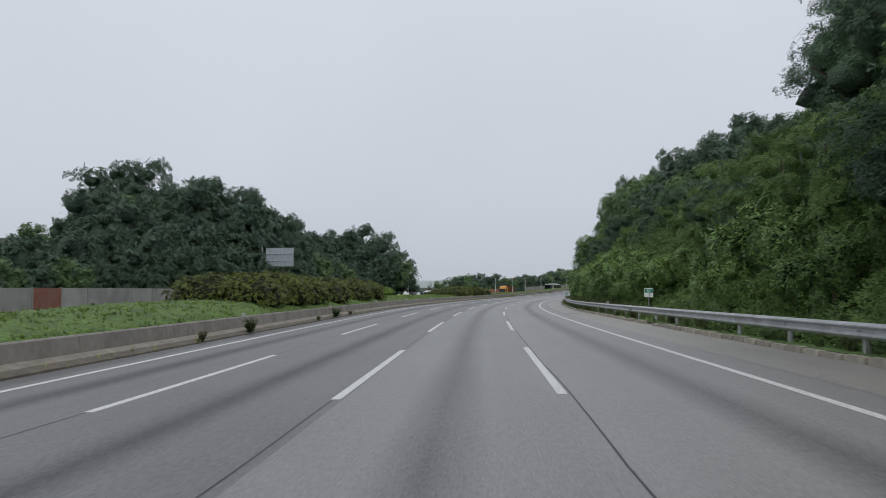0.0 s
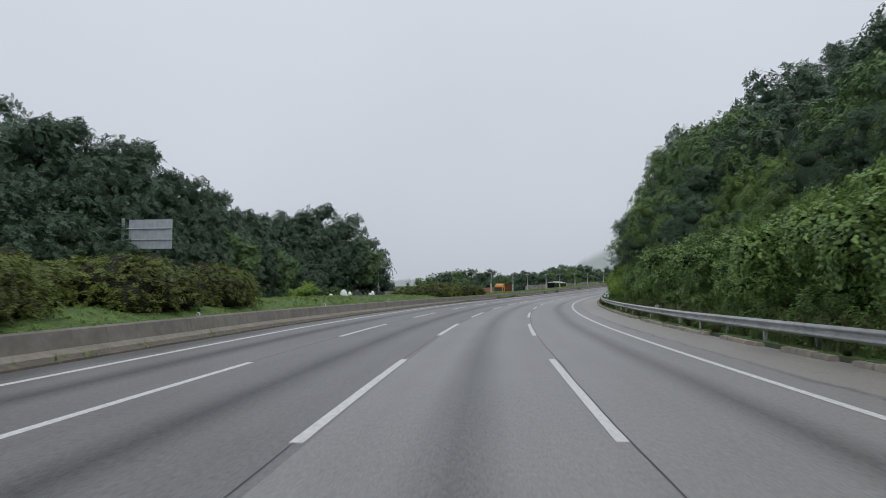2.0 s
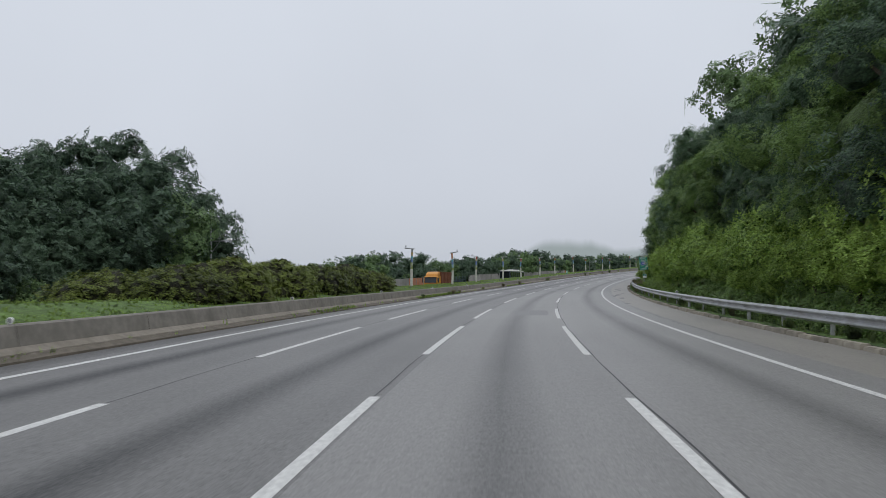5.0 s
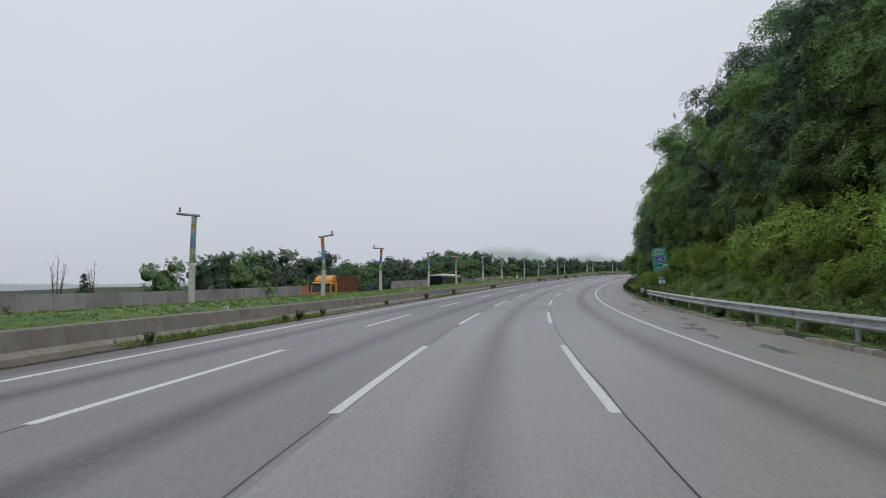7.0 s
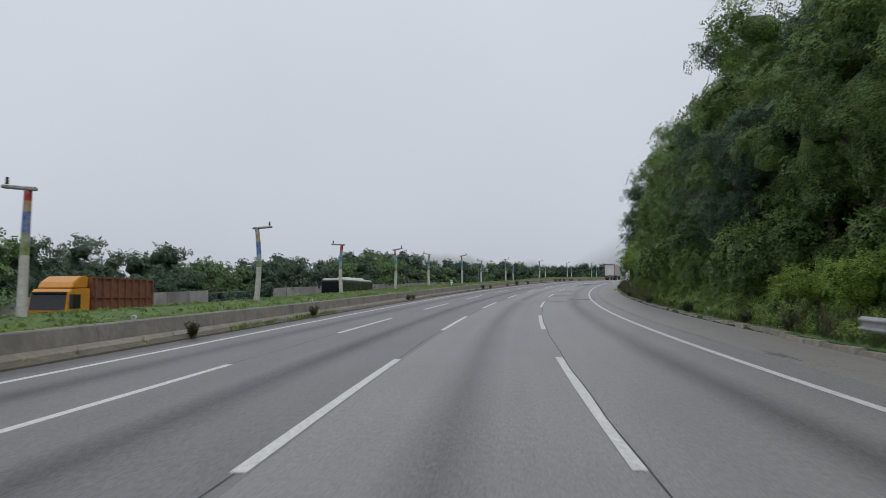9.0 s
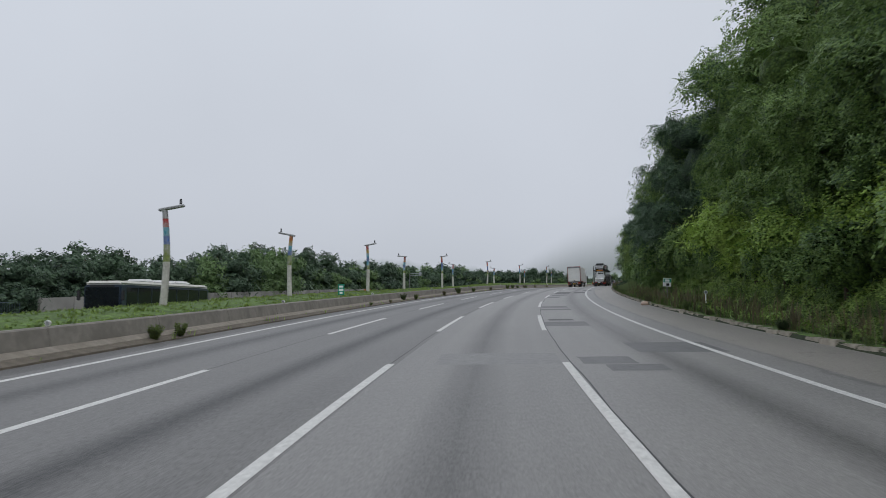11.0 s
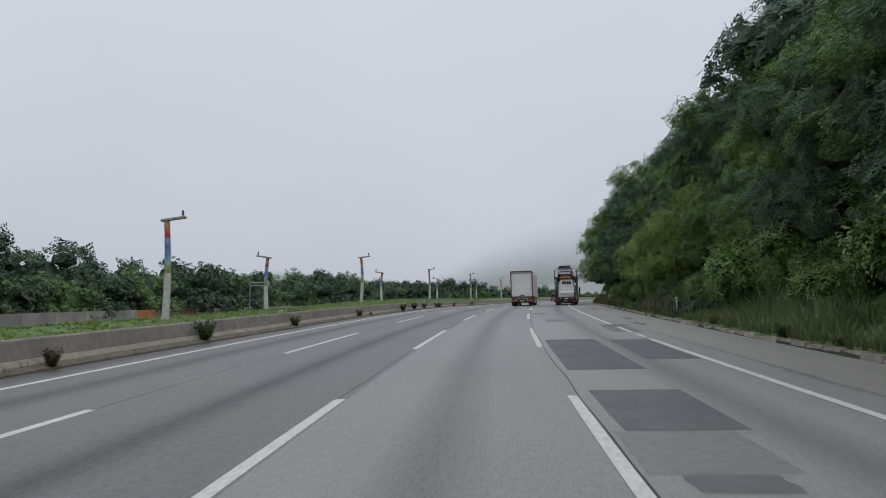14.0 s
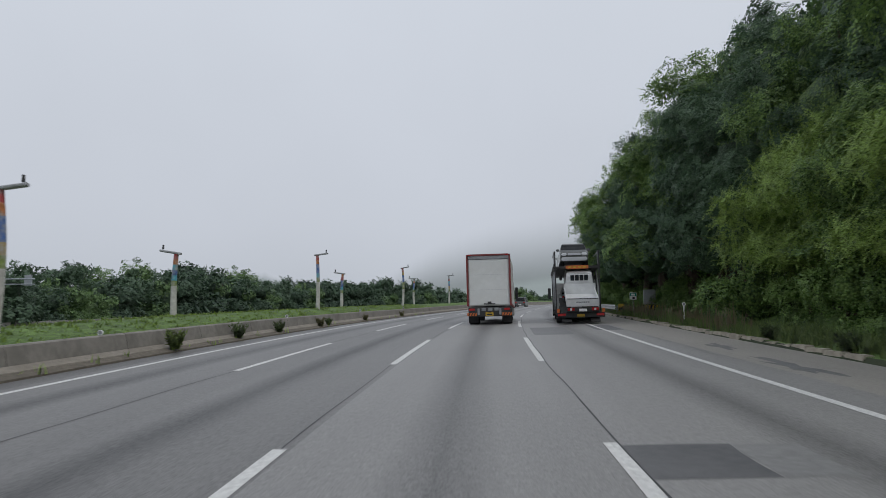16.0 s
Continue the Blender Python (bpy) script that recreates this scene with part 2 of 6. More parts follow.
def asphalt_material():
    """Worn grey asphalt: UV x is metres to the right, y metres along. Oil-darkened lane middles, drawn-out streaks, sealed seams, grit."""
    m = bpy.data.materials.new("asphalt")
    m.use_nodes = True
    n, l = m.node_tree.nodes, m.node_tree.links
    b = n["Principled BSDF"]
    b.inputs["Roughness"].default_value = 0.5
    b.inputs["Specular IOR Level"].default_value = 0.5
    uv = n.new("ShaderNodeUVMap")
    uv.uv_map = "lane"
    sep = n.new("ShaderNodeSeparateXYZ")
    l.new(uv.outputs[0], sep.inputs[0])

    def math_node(op, a, c=None, clamp=False):
        k = n.new("ShaderNodeMath")
        k.operation, k.use_clamp = op, clamp
        for i, v in enumerate((a, c)):
            if v is None:
                continue
            if isinstance(v, (int, float)):
                k.inputs[i].default_value = v
            else:
                l.new(v, k.inputs[i])
        return k.outputs[0]

    def noise_node(sx, sy, detail=4, rough=0.55):
        mp = n.new("ShaderNodeMapping")
        mp.inputs["Scale"].default_value = (sx, sy, 1)
        l.new(uv.outputs[0], mp.inputs[0])
        k = n.new("ShaderNodeTexNoise")
        k.inputs["Scale"].default_value, k.inputs["Detail"].default_value, k.inputs["Roughness"].default_value = 1.0, detail, rough
        l.new(mp.outputs[0], k.inputs["Vector"])
        return k.outputs["Fac"]

    # across a lane: -0.5 to 0.5, the oily middle is darkest, the wheel tracks are a little polished
    lane = math_node("SUBTRACT", math_node("FRACT", math_node("DIVIDE", math_node("ADD", sep.outputs["X"], 1.78 + 3.56 * 4), 3.56)), 0.5)
    lane = math_node("SUBTRACT", lane, math_node("MULTIPLY", math_node("GREATER_THAN", sep.outputs["X"], 1.9), 0.11))
    away = math_node("ABSOLUTE", lane)
    oil = math_node("SUBTRACT", 1.0, math_node("DIVIDE", away, 0.17), True)
    oil = math_node("MULTIPLY", oil, math_node("ADD", 0.45, noise_node(0.9, 0.05)))
    inside = math_node("MULTIPLY", math_node("LESS_THAN", sep.outputs["X"], 5.2), math_node("GREATER_THAN", sep.outputs["X"], -8.4))
    oil = math_node("MULTIPLY", oil, inside)
    streak = noise_node(1.6, 0.03, 5)
    mottle = noise_node(0.5, 0.22, 5, 0.6)
    grit = noise_node(36, 11, 3, 0.75)
    coarse = noise_node(12, 6, 4, 0.75)
    stain = noise_node(0.16, 0.05, 4, 0.6)
    shade = math_node("ADD", -0.62, math_node("MULTIPLY", streak, 0.36))
    shade = math_node("ADD", shade, math_node("MULTIPLY", mottle, 0.30))
    shade = math_node("ADD", shade, math_node("MULTIPLY", grit, 1.7))
    shade = math_node("ADD", shade, math_node("MULTIPLY", coarse, 0.95))
    shade = math_node("SUBTRACT", shade, math_node("MULTIPLY", oil, 0.62))
    shade = math_node("ADD", shade, math_node("MULTIPLY", stain, 0.26))
    # a paler length, fading out at both ends
    pale = n.new("ShaderNodeMapRange")
    pale.interpolation_type = "SMOOTHSTEP"
    pale.inputs["From Min"].default_value, pale.inputs["From Max"].default_value = 36.0, 18.0
    l.new(math_node("ABSOLUTE", math_node("SUBTRACT", sep.outputs["Y"], 176.0)), pale.inputs["Value"])
    shade = math_node("ADD", shade, math_node("MULTIPLY", pale.outputs[0], 0.20))
    later = n.new("ShaderNodeMapRange")
    later.interpolation_type = "SMOOTHSTEP"
    later.inputs["From Min"].default_value, later.inputs["From Max"].default_value = 50.0, 22.0
    l.new(math_node("ABSOLUTE", math_node("SUBTRACT", sep.outputs["Y"], 318.0)), later.inputs["Value"])
    shade = math_node("ADD", shade, math_node("MULTIPLY", math_node("MULTIPLY", later.outputs[0], math_node("GREATER_THAN", sep.outputs["X"], -1.7)), 0.16))
    # the shoulder is dustier and lighter
    beyond = math_node("GREATER_THAN", math_node("ADD", sep.outputs["X"], math_node("MULTIPLY", coarse, 0.25)), 6.36)
    shade = math_node("ADD", shade, math_node("MULTIPLY", beyond, 0.26))
    # the crumbling joint between lane and shoulder, and crazed cracks on the shoulder
    off = math_node("ABSOLUTE", math_node("SUBTRACT", math_node("ADD", sep.outputs["X"], math_node("MULTIPLY", noise_node(0.3, 0.4, 5, 0.75), 0.9)), 6.62))
    crumb = math_node("SUBTRACT", 1.0, math_node("DIVIDE", off, 0.14), True)
    crumb = math_node("MULTIPLY", crumb, math_node("MULTIPLY", math_node("SUBTRACT", noise_node(0.2, 0.035, 3), 0.42, True), 5.0), True)
    shade = math_node("SUBTRACT", shade, math_node("MULTIPLY", crumb, 0.55))
    net = n.new("ShaderNodeTexVoronoi")
    net.feature = "DISTANCE_TO_EDGE"
    net.inputs["Scale"].default_value = 0.33
    bent = n.new("ShaderNodeVectorMath")
    bent.operation = "ADD"
    l.new(uv.outputs[0], bent.inputs[0])
    wobble = n.new("ShaderNodeTexNoise")
    wobble.inputs["Scale"].default_value = 1.1
    l.new(uv.outputs[0], wobble.inputs["Vector"])
    l.new(wobble.outputs["Color"], bent.inputs[1])
    l.new(bent.outputs[0], net.inputs["Vector"])
    crack = math_node("MULTIPLY", math_node("LESS_THAN", net.outputs["Distance"], 0.005), beyond)
    shade = math_node("SUBTRACT", shade, math_node("MULTIPLY", crack, 0.3))
    # the two left lanes were laid later and are a little darker
    shade = math_node("SUBTRACT", shade, math_node("MULTIPLY", math_node("LESS_THAN", sep.outputs["X"], -1.66), 0.38))
    shade = math_node("ADD", shade, math_node("MULTIPLY", math_node("GREATER_THAN", sep.outputs["X"], 1.9), 0.07))
    # grime in the narrow strip before the median barrier
    shade = math_node("SUBTRACT", shade, math_node("MULTIPLY", math_node("LESS_THAN", math_node("ADD", sep.outputs["X"], math_node("MULTIPLY", coarse, 0.4)), -8.75), 0.26))
    col = n.new("ShaderNodeVectorMath")
    col.operation = "SCALE"
    col.inputs[0].default_value = ROAD_GREY
    l.new(shade, col.inputs["Scale"])
    brown = n.new("ShaderNodeMix")
    brown.data_type, brown.blend_type = "RGBA", "MULTIPLY"
    l.new(beyond, brown.inputs["Factor"])
    l.new(col.outputs[0], brown.inputs[6])
    brown.inputs[7].default_value = (1.0, 0.955, 0.89, 1)
    l.new(brown.outputs[2], b.inputs["Base Color"])
    bump = n.new("ShaderNodeBump")
    bump.inputs["Strength"].default_value, bump.inputs["Distance"].default_value = 0.6, 0.012
    l.new(grit, bump.inputs["Height"])
    l.new(bump.outputs[0], b.inputs["Normal"])
    return m


ROAD_GREY = (0.178, 0.174, 0.169)
ASPHALT = asphalt_material()
PAINT = material("road_paint", (0.66, 0.66, 0.64), 0.6, vary=0.14, scale=16, bump=0.3, dirt=(0.26, 0.26, 0.26), dirt_amount=0.5, dirt_scale=15.0)
PATCH = material("asphalt_patch", (0.090, 0.091, 0.095), 0.6, vary=0.22, scale=8, bump=0.3, dirt=(0.15, 0.15, 0.15), dirt_amount=0.5, dirt_scale=0.8, per_object=0.3)
PATCH_FAINT = material("older_asphalt_patch", (0.186, 0.184, 0.181), 0.5, vary=0.2, scale=8, bump=0.3, dirt=(0.172, 0.171, 0.169), dirt_amount=0.6, dirt_scale=0.9)
PATCH_MID = material("worn_asphalt_patch", (0.122, 0.122, 0.125), 0.55, vary=0.22, scale=9, bump=0.3, dirt=(0.16, 0.16, 0.16), dirt_amount=0.6, dirt_scale=0.9)
SEAL = material("seam_sealant", (0.035, 0.035, 0.038), 0.6, vary=0.3, scale=4)
CONCRETE = material("concrete", (0.235, 0.22, 0.195), 0.85, vary=0.14, scale=5, bump=0.25, dirt=(0.12, 0.11, 0.095), dirt_amount=0.65, dirt_scale=0.9)
DIRTY_CONCRETE = material("dirty_concrete", (0.13, 0.112, 0.088), 0.9, vary=0.25, scale=4, bump=0.4, dirt=(0.09, 0.08, 0.06), dirt_amount=0.7, dirt_scale=0.7)
KERB_STONE = material("kerb_stone", (0.36, 0.325, 0.265), 0.9, vary=0.22, scale=6, bump=0.4, dirt=(0.15, 0.13, 0.10), dirt_amount=0.45, dirt_scale=1.6, per_object=0.2)
WALL_CONCRETE = material("wall_concrete", (0.31, 0.305, 0.285), 0.88, vary=0.1, scale=2, bump=0.15, dirt=(0.12, 0.115, 0.105), dirt_amount=0.6, dirt_scale=0.5, per_object=0.14)
GRASS_SOIL = material("grass_ground", (0.098, 0.165, 0.036), 0.95, vary=0.5, scale=5.5, bump=0.9, bump_scale=16, dirt=(0.045, 0.078, 0.024), dirt_amount=0.8, dirt_scale=0.8)
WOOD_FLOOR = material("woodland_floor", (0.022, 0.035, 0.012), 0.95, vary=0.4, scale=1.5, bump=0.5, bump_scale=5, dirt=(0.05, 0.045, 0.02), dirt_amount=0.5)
STEEL = material("galvanised_steel", (0.43, 0.44, 0.45), 0.5, 0.3, vary=0.1, scale=4, dirt=(0.22, 0.2, 0.17), dirt_amount=0.5, dirt_scale=1.5)
BARK = material("bark", (0.09, 0.07, 0.05), 0.95, vary=0.3, scale=6, bump=0.5, bump_scale=14)
LEAF_DARK = foliage("dark_leaves", (0.026, 0.050, 0.036), (0.088, 0.150, 0.080))
LEAF_MID = foliage("green_leaves", (0.052, 0.100, 0.040), (0.175, 0.275, 0.075))
LEAF_LIGHT = foliage("fresh_leaves", (0.090, 0.175, 0.036), (0.310, 0.445, 0.090), 14.0)
LEAF_FROND = foliage("feathery_leaves", (0.050, 0.098, 0.030), (0.260, 0.375, 0.085), 14.0)
# darkest tones lifted and contrast cut in this leaf colour to stand for haze
LEAF_FAR_HAZED = foliage("hazed_wood_leaves", (0.034, 0.060, 0.044), (0.078, 0.128, 0.074), 5.5, 0.54)
LEAF_FAR_MID = foliage("green_wood_leaves", (0.046, 0.088, 0.040), (0.130, 0.210, 0.078), 5.5, 0.54)
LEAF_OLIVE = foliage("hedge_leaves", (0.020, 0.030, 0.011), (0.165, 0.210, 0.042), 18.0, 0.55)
# inner lumps coloured near-black to paint the shade inside the hedge's sides
INNER["hedge_leaves"] = leaf_material("hedge_inner_shade", (0.018, 0.020, 0.013), (0.055, 0.055, 0.030), fine=18.0, gaps=0.6)
BLADE = blade_material("grass_blades", (0.125, 0.225, 0.036), (0.315, 0.470, 0.085))
DRY = blade_material("dry_grass", (0.14, 0.12, 0.055), (0.32, 0.27, 0.14))
WHITE = material("white_paint", (0.80, 0.81, 0.81), 0.38, vary=0.05, scale=2, dirt=(0.4, 0.4, 0.38), dirt_amount=0.45, dirt_scale=0.8, coat=0.3)
BLACK = material("black_rubber", (0.02, 0.02, 0.021), 0.8, vary=0.2, scale=5)
DARK_METAL = material("dark_painted_metal", (0.035, 0.037, 0.04), 0.55, 0.2, vary=0.25, scale=3, dirt=(0.08, 0.07, 0.06), dirt_amount=0.4)
GLASS_DARK = material("dark_glass", (0.012, 0.015, 0.018), 0.06, vary=0.05)
RED_LENS = material("red_lens", (0.45, 0.02, 0.02), 0.25, vary=0.05)
ORANGE_LENS = material("orange_board", (0.55, 0.14, 0.03), 0.5, vary=0.1)
YELLOW = material("yellow_board", (0.55, 0.35, 0.03), 0.5, vary=0.08)


# ---- building helpers ----
def part(name, bm, mat, parent=None, label="", smooth=False):
    me = bpy.data.meshes.new(name)
    bm.to_mesh(me)
    bm.free()
    me.materials.append(mat)
    if smooth:
        me.polygons.foreach_set("use_smooth", [True] * len(me.polygons))
    ob = new(name, me)
    if parent:
        ob.parent = parent
    return tagged(ob, label) if label else ob


def thing(name, m, label, category, group="", kind=""):
    e = new(name)
    e.empty_display_size = 0.3
    e.matrix_world = m
    return tagged(e, label, category, group, kind)


def block(bm, x0, x1, y0, y1, z0, z1, bevel=0.0, taper=None):
    """A box; taper scales its top in x and y."""
    made = bmesh.ops.create_cube(bm, size=1)["verts"]
    for v in made:
        k = taper if taper and v.co.z > 0 else (1, 1)
        v.co = ((x0 + x1) / 2 + v.co.x * (x1 - x0) * k[0], (y0 + y1) / 2 + v.co.y * (y1 - y0) * k[1], z0 if v.co.z < 0 else z1)
    if bevel:
        edges = list({e for v in made for e in v.link_edges})
        bmesh.ops.bevel(bm, geom=edges, offset=bevel, segments=2, affect="EDGES", clamp_overlap=True)
    return bm


def box(x0, x1, y0, y1, z0, z1, bevel=0.0, taper=None):
    return block(bmesh.new(), x0, x1, y0, y1, z0, z1, bevel, taper)


def rod(bm, a, b, r0, r1=None, sides=10):
    a, b = Vector(a), Vector(b)
    q = (b - a).to_track_quat("Z", "Y").to_matrix().to_4x4()
    bmesh.ops.create_cone(bm, cap_ends=True, segments=sides, radius1=r0, radius2=r0 if r1 is None else r1, depth=(b - a).length, matrix=Matrix.Translation((a + b) / 2) @ q)
    return bm


def extruded(outline, x0, x1, bevel=0.0):
    """A side outline of (y, z) points drawn out from x0 to x1."""
    bm = bmesh.new()
    left = [bm.verts.new((x0, y, z)) for y, z in outline]
    right = [bm.verts.new((x1, y, z)) for y, z in outline]
    k = len(outline)
    bm.faces.new(left)
    bm.faces.new(right[::-1])
    for i in range(k):
        bm.faces.new((left[i], right[i], right[(i + 1) % k], left[(i + 1) % k])[::-1])
    bmesh.ops.recalc_face_normals(bm, faces=bm.faces)
    if bevel:
        bmesh.ops.bevel(bm, geom=list(bm.edges), offset=bevel, segments=2, affect="EDGES", clamp_overlap=True)
    return bm


def ribbon(name, profile, s0, s1, step, mat, uv=False, closed=False, kind="structure", label="", category=""):
    """A strip along the road: profile(s) gives its (d, z) points."""
    stations = np.arange(s0, s1 + step / 2, step)
    verts, faces, coords = [], [], []
    k = len(profile(s0))
    for s in stations:
        for d, z in profile(s):
            verts.append(at(s, d, z))
            coords.append((d, s))
    rounds = k if closed else k - 1
    for i in range(len(stations) - 1):
        for j in range(rounds):
            a, b = i * k + j, i * k + (j + 1) % k
            faces.append((a, b, b + k, a + k))
    if closed:
        faces += [tuple(range(k))[::-1], tuple(range((len(stations) - 1) * k, len(stations) * k))]
    me = bpy.data.meshes.new(name)
    me.from_pydata(verts, [], faces)
    me.materials.append(mat)
    if uv:
        layer = me.uv_layers.new(name="lane")
        for loop in me.loops:
            layer.data[loop.index].uv = coords[loop.vertex_index]
    me.update()
    bm = bmesh.new()
    bm.from_mesh(me)
    bmesh.ops.recalc_face_normals(bm, faces=bm.faces)
    bm.to_mesh(me)
    bm.free()
    ob = new(name, me)
    return tagged(ob, label, category, kind=kind)


# ---- ground, road, walls ----
def build_ground():
    cols = [-420, -170, -120, -95, -80, -70, -62, -56, -51, -47, -43.5, -41, -38.6, -38.4, -30, -24, -18.7, -18.5, -17.6, -16.5, -15, -13.8, -12.5, -11.5, -10.65, -10.4, -4, 2, 8.25, 8.35, 9.6, 11, 13, 15.5, 18.5, 22, 27, 33, 42, 55, 75, 110, 320]
    stations = np.arange(-60, 1097, 6.0)
    verts, faces, kinds = [], [], []
    for s in stations:
        for d in cols:
            p = at(s, d, height(s, d))
            if d < -38.6 or d > 9.6:
                p.z += 0.5 * noise.noise(p * 0.11)
            if d in (-420, 320):
                p.z = -4.0
            verts.append(p)
    k = len(cols)
    for i in range(len(stations) - 1):
        for j in range(k - 1):
            faces.append((i * k + j, i * k + j + 1, (i + 1) * k + j + 1, (i + 1) * k + j))
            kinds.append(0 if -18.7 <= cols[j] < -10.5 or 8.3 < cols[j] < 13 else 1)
    # the plain all round, out to the horizon
    ring = len(verts)
    for a in range(48):
        verts.append((4600 * math.cos(a * math.tau / 48), 300 + 4600 * math.sin(a * math.tau / 48), -4.3))
    faces.append(tuple(range(ring, ring + 48)))
    kinds.append(1)
    me = bpy.data.meshes.new("ground")
    me.from_pydata(verts, [], faces)
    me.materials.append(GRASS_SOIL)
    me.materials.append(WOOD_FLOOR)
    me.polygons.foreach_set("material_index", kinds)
    me.polygons.foreach_set("use_smooth", [True] * len(faces))
    me.update()
    tagged(new("ground", me), "grassy verge and dark wooded slopes beside the motorway", "ground", kind="structure")


build_ground()
road = ribbon("road", lambda s: [(d, rise(d)) for d in (-10.3, -8.5, -5.3, -1.8, 1.8, 5.3, 8.3)], -58, 1090, 4, ASPHALT, uv=True, label="worn grey four-lane asphalt motorway carriageway with oil-darkened lanes", category="road")
ribbon("road_opposite", lambda s: [(d, opposite(s) + 0.02) for d in (-18.6, -25, -32, -37.0)], -58, 1090, 6, ASPHALT, uv=True, label="grey asphalt opposite carriageway beyond the planted median", category="road")


def stripe(name, d, s0, s1, width=0.16, mat=None, parent=None, lift=0.004, wander=0.0, step=3.0, label="", structure=False):
    stations = np.linspace(s0, s1, max(2, int((s1 - s0) / step) + 2))
    bm = bmesh.new()
    rows = []
    for s in stations:
        w = wander * noise.noise((s * 0.31, d, 0.5)) if wander else 0
        h = width / 2 * (1 + (0.5 * noise.noise((s * 0.9, d, 7)) if wander else 0))
        rows.append((bm.verts.new(at(s, d + w - h, rise(d) + lift)), bm.verts.new(at(s, d + w + h, rise(d) + lift))))
    for a, b in zip(rows, rows[1:]):
        bm.faces.new((a[0], a[1], b[1], b[0]))
    ob = part(name, bm, mat or PAINT, parent, label)
    if structure:
        tagged(ob, label, "marking", kind="structure")
    return ob


stripe("edge_line", -8.5, -58, 900, 0.17, step=4, structure=True, label="solid white left edge line on the asphalt")
for a, b in ((-58, 337.5), (338.4, 340.2), (341.0, 345.1), (347.1, 900)):
    stripe("edge_line", 5.31, a, b, 0.17, step=4, structure=True, label="solid white right edge line, broken at repairs")
STARTS = [-56.6, -36.6, -16.6, 3.4, 23.5, 43.5, 64.3, 84.2, 103.6, 123.3] + [139.5] + [174.8 + 20 * k for k in range(-1, 26)]
for d, shift in ((-5.32, -0.83), (-1.78, 0.0), (1.78, 0.1)):
    for start in STARTS:
        stripe("lane_dash", d, start + shift, start + shift + 10.1, 0.16, parent=road)
    stripe("seam", d + (0.10 if d > 0 else -0.02), -58, 620, 0.024, SEAL, wander=0.05, lift=0.003, step=1.2, structure=True, label="dark sealed crack along a lane joint")
# repaired patches: along from, to, across from, to
DARK_REPAIRS = ((66.6, 67.7, 6.1, 7.0), (280.66, 281.8, 2.13, 3.12), (319.42, 320.05, 2.22, 3.05), (322.1, 325.6, 2.09, 3.52), (328.65, 337.8, 2.04, 3.6), (330.7, 337.4, 3.98, 5.18), (345.2, 347.0, 4.78, 5.82), (363.4, 364.85, 1.87, 2.97), (389.5, 395, 5.0, 6.1))
WORN_REPAIRS = ((264.7, 266.1, 2.1, 3.2), (263.5, 264.6, 2.5, 3.6), (277.1, 279.8, 1.9, 3.5), (290.3, 292.27, 1.88, 3.49), (293.65, 295.75, 1.95, 3.4), (267.0, 269.7, 3.6, 5.6), (314.3, 317.45, 1.88, 2.95), (341.3, 344.9, 4.7, 5.75), (351.0, 352.86, 2.65, 3.62), (386.6, 393.4, 2.2, 3.75))
OLD_REPAIRS = ((157.6, 162.8, -0.27, 1.33), (209.3, 212.0, -1.3, 1.75), (264.7, 267.0, -0.9, 1.7), (320.06, 322.08, 1.95, 3.3), (352.88, 356.1, 2.6, 3.5), (359.2, 360.6, 2.46, 3.5), (363.42, 364.8, 2.99, 3.66))
for a, b, c, e, surface in [(*r, PATCH) for r in DARK_REPAIRS] + [(*r, PATCH_MID) for r in WORN_REPAIRS] + [(*r, PATCH_FAINT) for r in OLD_REPAIRS]:
    bm = bmesh.new()
    grid = [[bm.verts.new(at(a + (b - a) * i / 3 + 0.06 * noise.noise((a + i, j, 3)), c + (e - c) * j / 2 + 0.05 * noise.noise((i, a + j, 9)), rise(c + (e - c) * j / 2) + 0.0025)) for j in range(3)] for i in range(4)]
    for i in range(3):
        for j in range(2):
            bm.faces.new((grid[i][j], grid[i][j + 1], grid[i + 1][j + 1], grid[i + 1][j]))
    tagged(part("asphalt_patch", bm, surface, None), "dark rectangular asphalt repair in the worn lane", "road repair", "road repairs", kind="structure")

# crumbled dark spots on the shoulder
spot_rng = random.Random(12)
for s, d, long, wide in ((172.5, 6.3, 0.9, 0.22), (175.4, 6.25, 0.7, 0.25), (183.5, 6.6, 1.6, 0.28), (188.0, 6.2, 1.2, 0.2), (191.2, 6.45, 1.7, 0.34), (193.4, 6.75, 1.1, 0.3), (197.5, 7.2, 0.9, 0.25), (204.5, 6.6, 1.0, 0.25), (208.5, 7.05, 1.6, 0.4), (211.5, 6.8, 1.3, 0.35), (214.2, 7.15, 1.9, 0.45), (225.0, 6.5, 1.2, 0.2), (348.0, 6.6, 2.6, 0.3), (353.0, 6.9, 2.0, 0.35), (372.5, 6.7, 2.4, 0.3), (378.5, 7.0, 1.6, 0.3)):
    bm = bmesh.new()
    rim = []
    for k in range(22):
        a, r = k * math.tau / 22, spot_rng.uniform(0.3, 1.15)
        rim.append(bm.verts.new(at(s + long * r * math.sin(a), d + wide * r * math.cos(a), rise(d + wide * r * math.cos(a)) + 0.0025)))
    bm.faces.new(rim)
    tagged(part("worn_spot", bm, PATCH_MID, None), "crumbled dark spot in the old asphalt", "road damage", "worn spots", kind="structure")

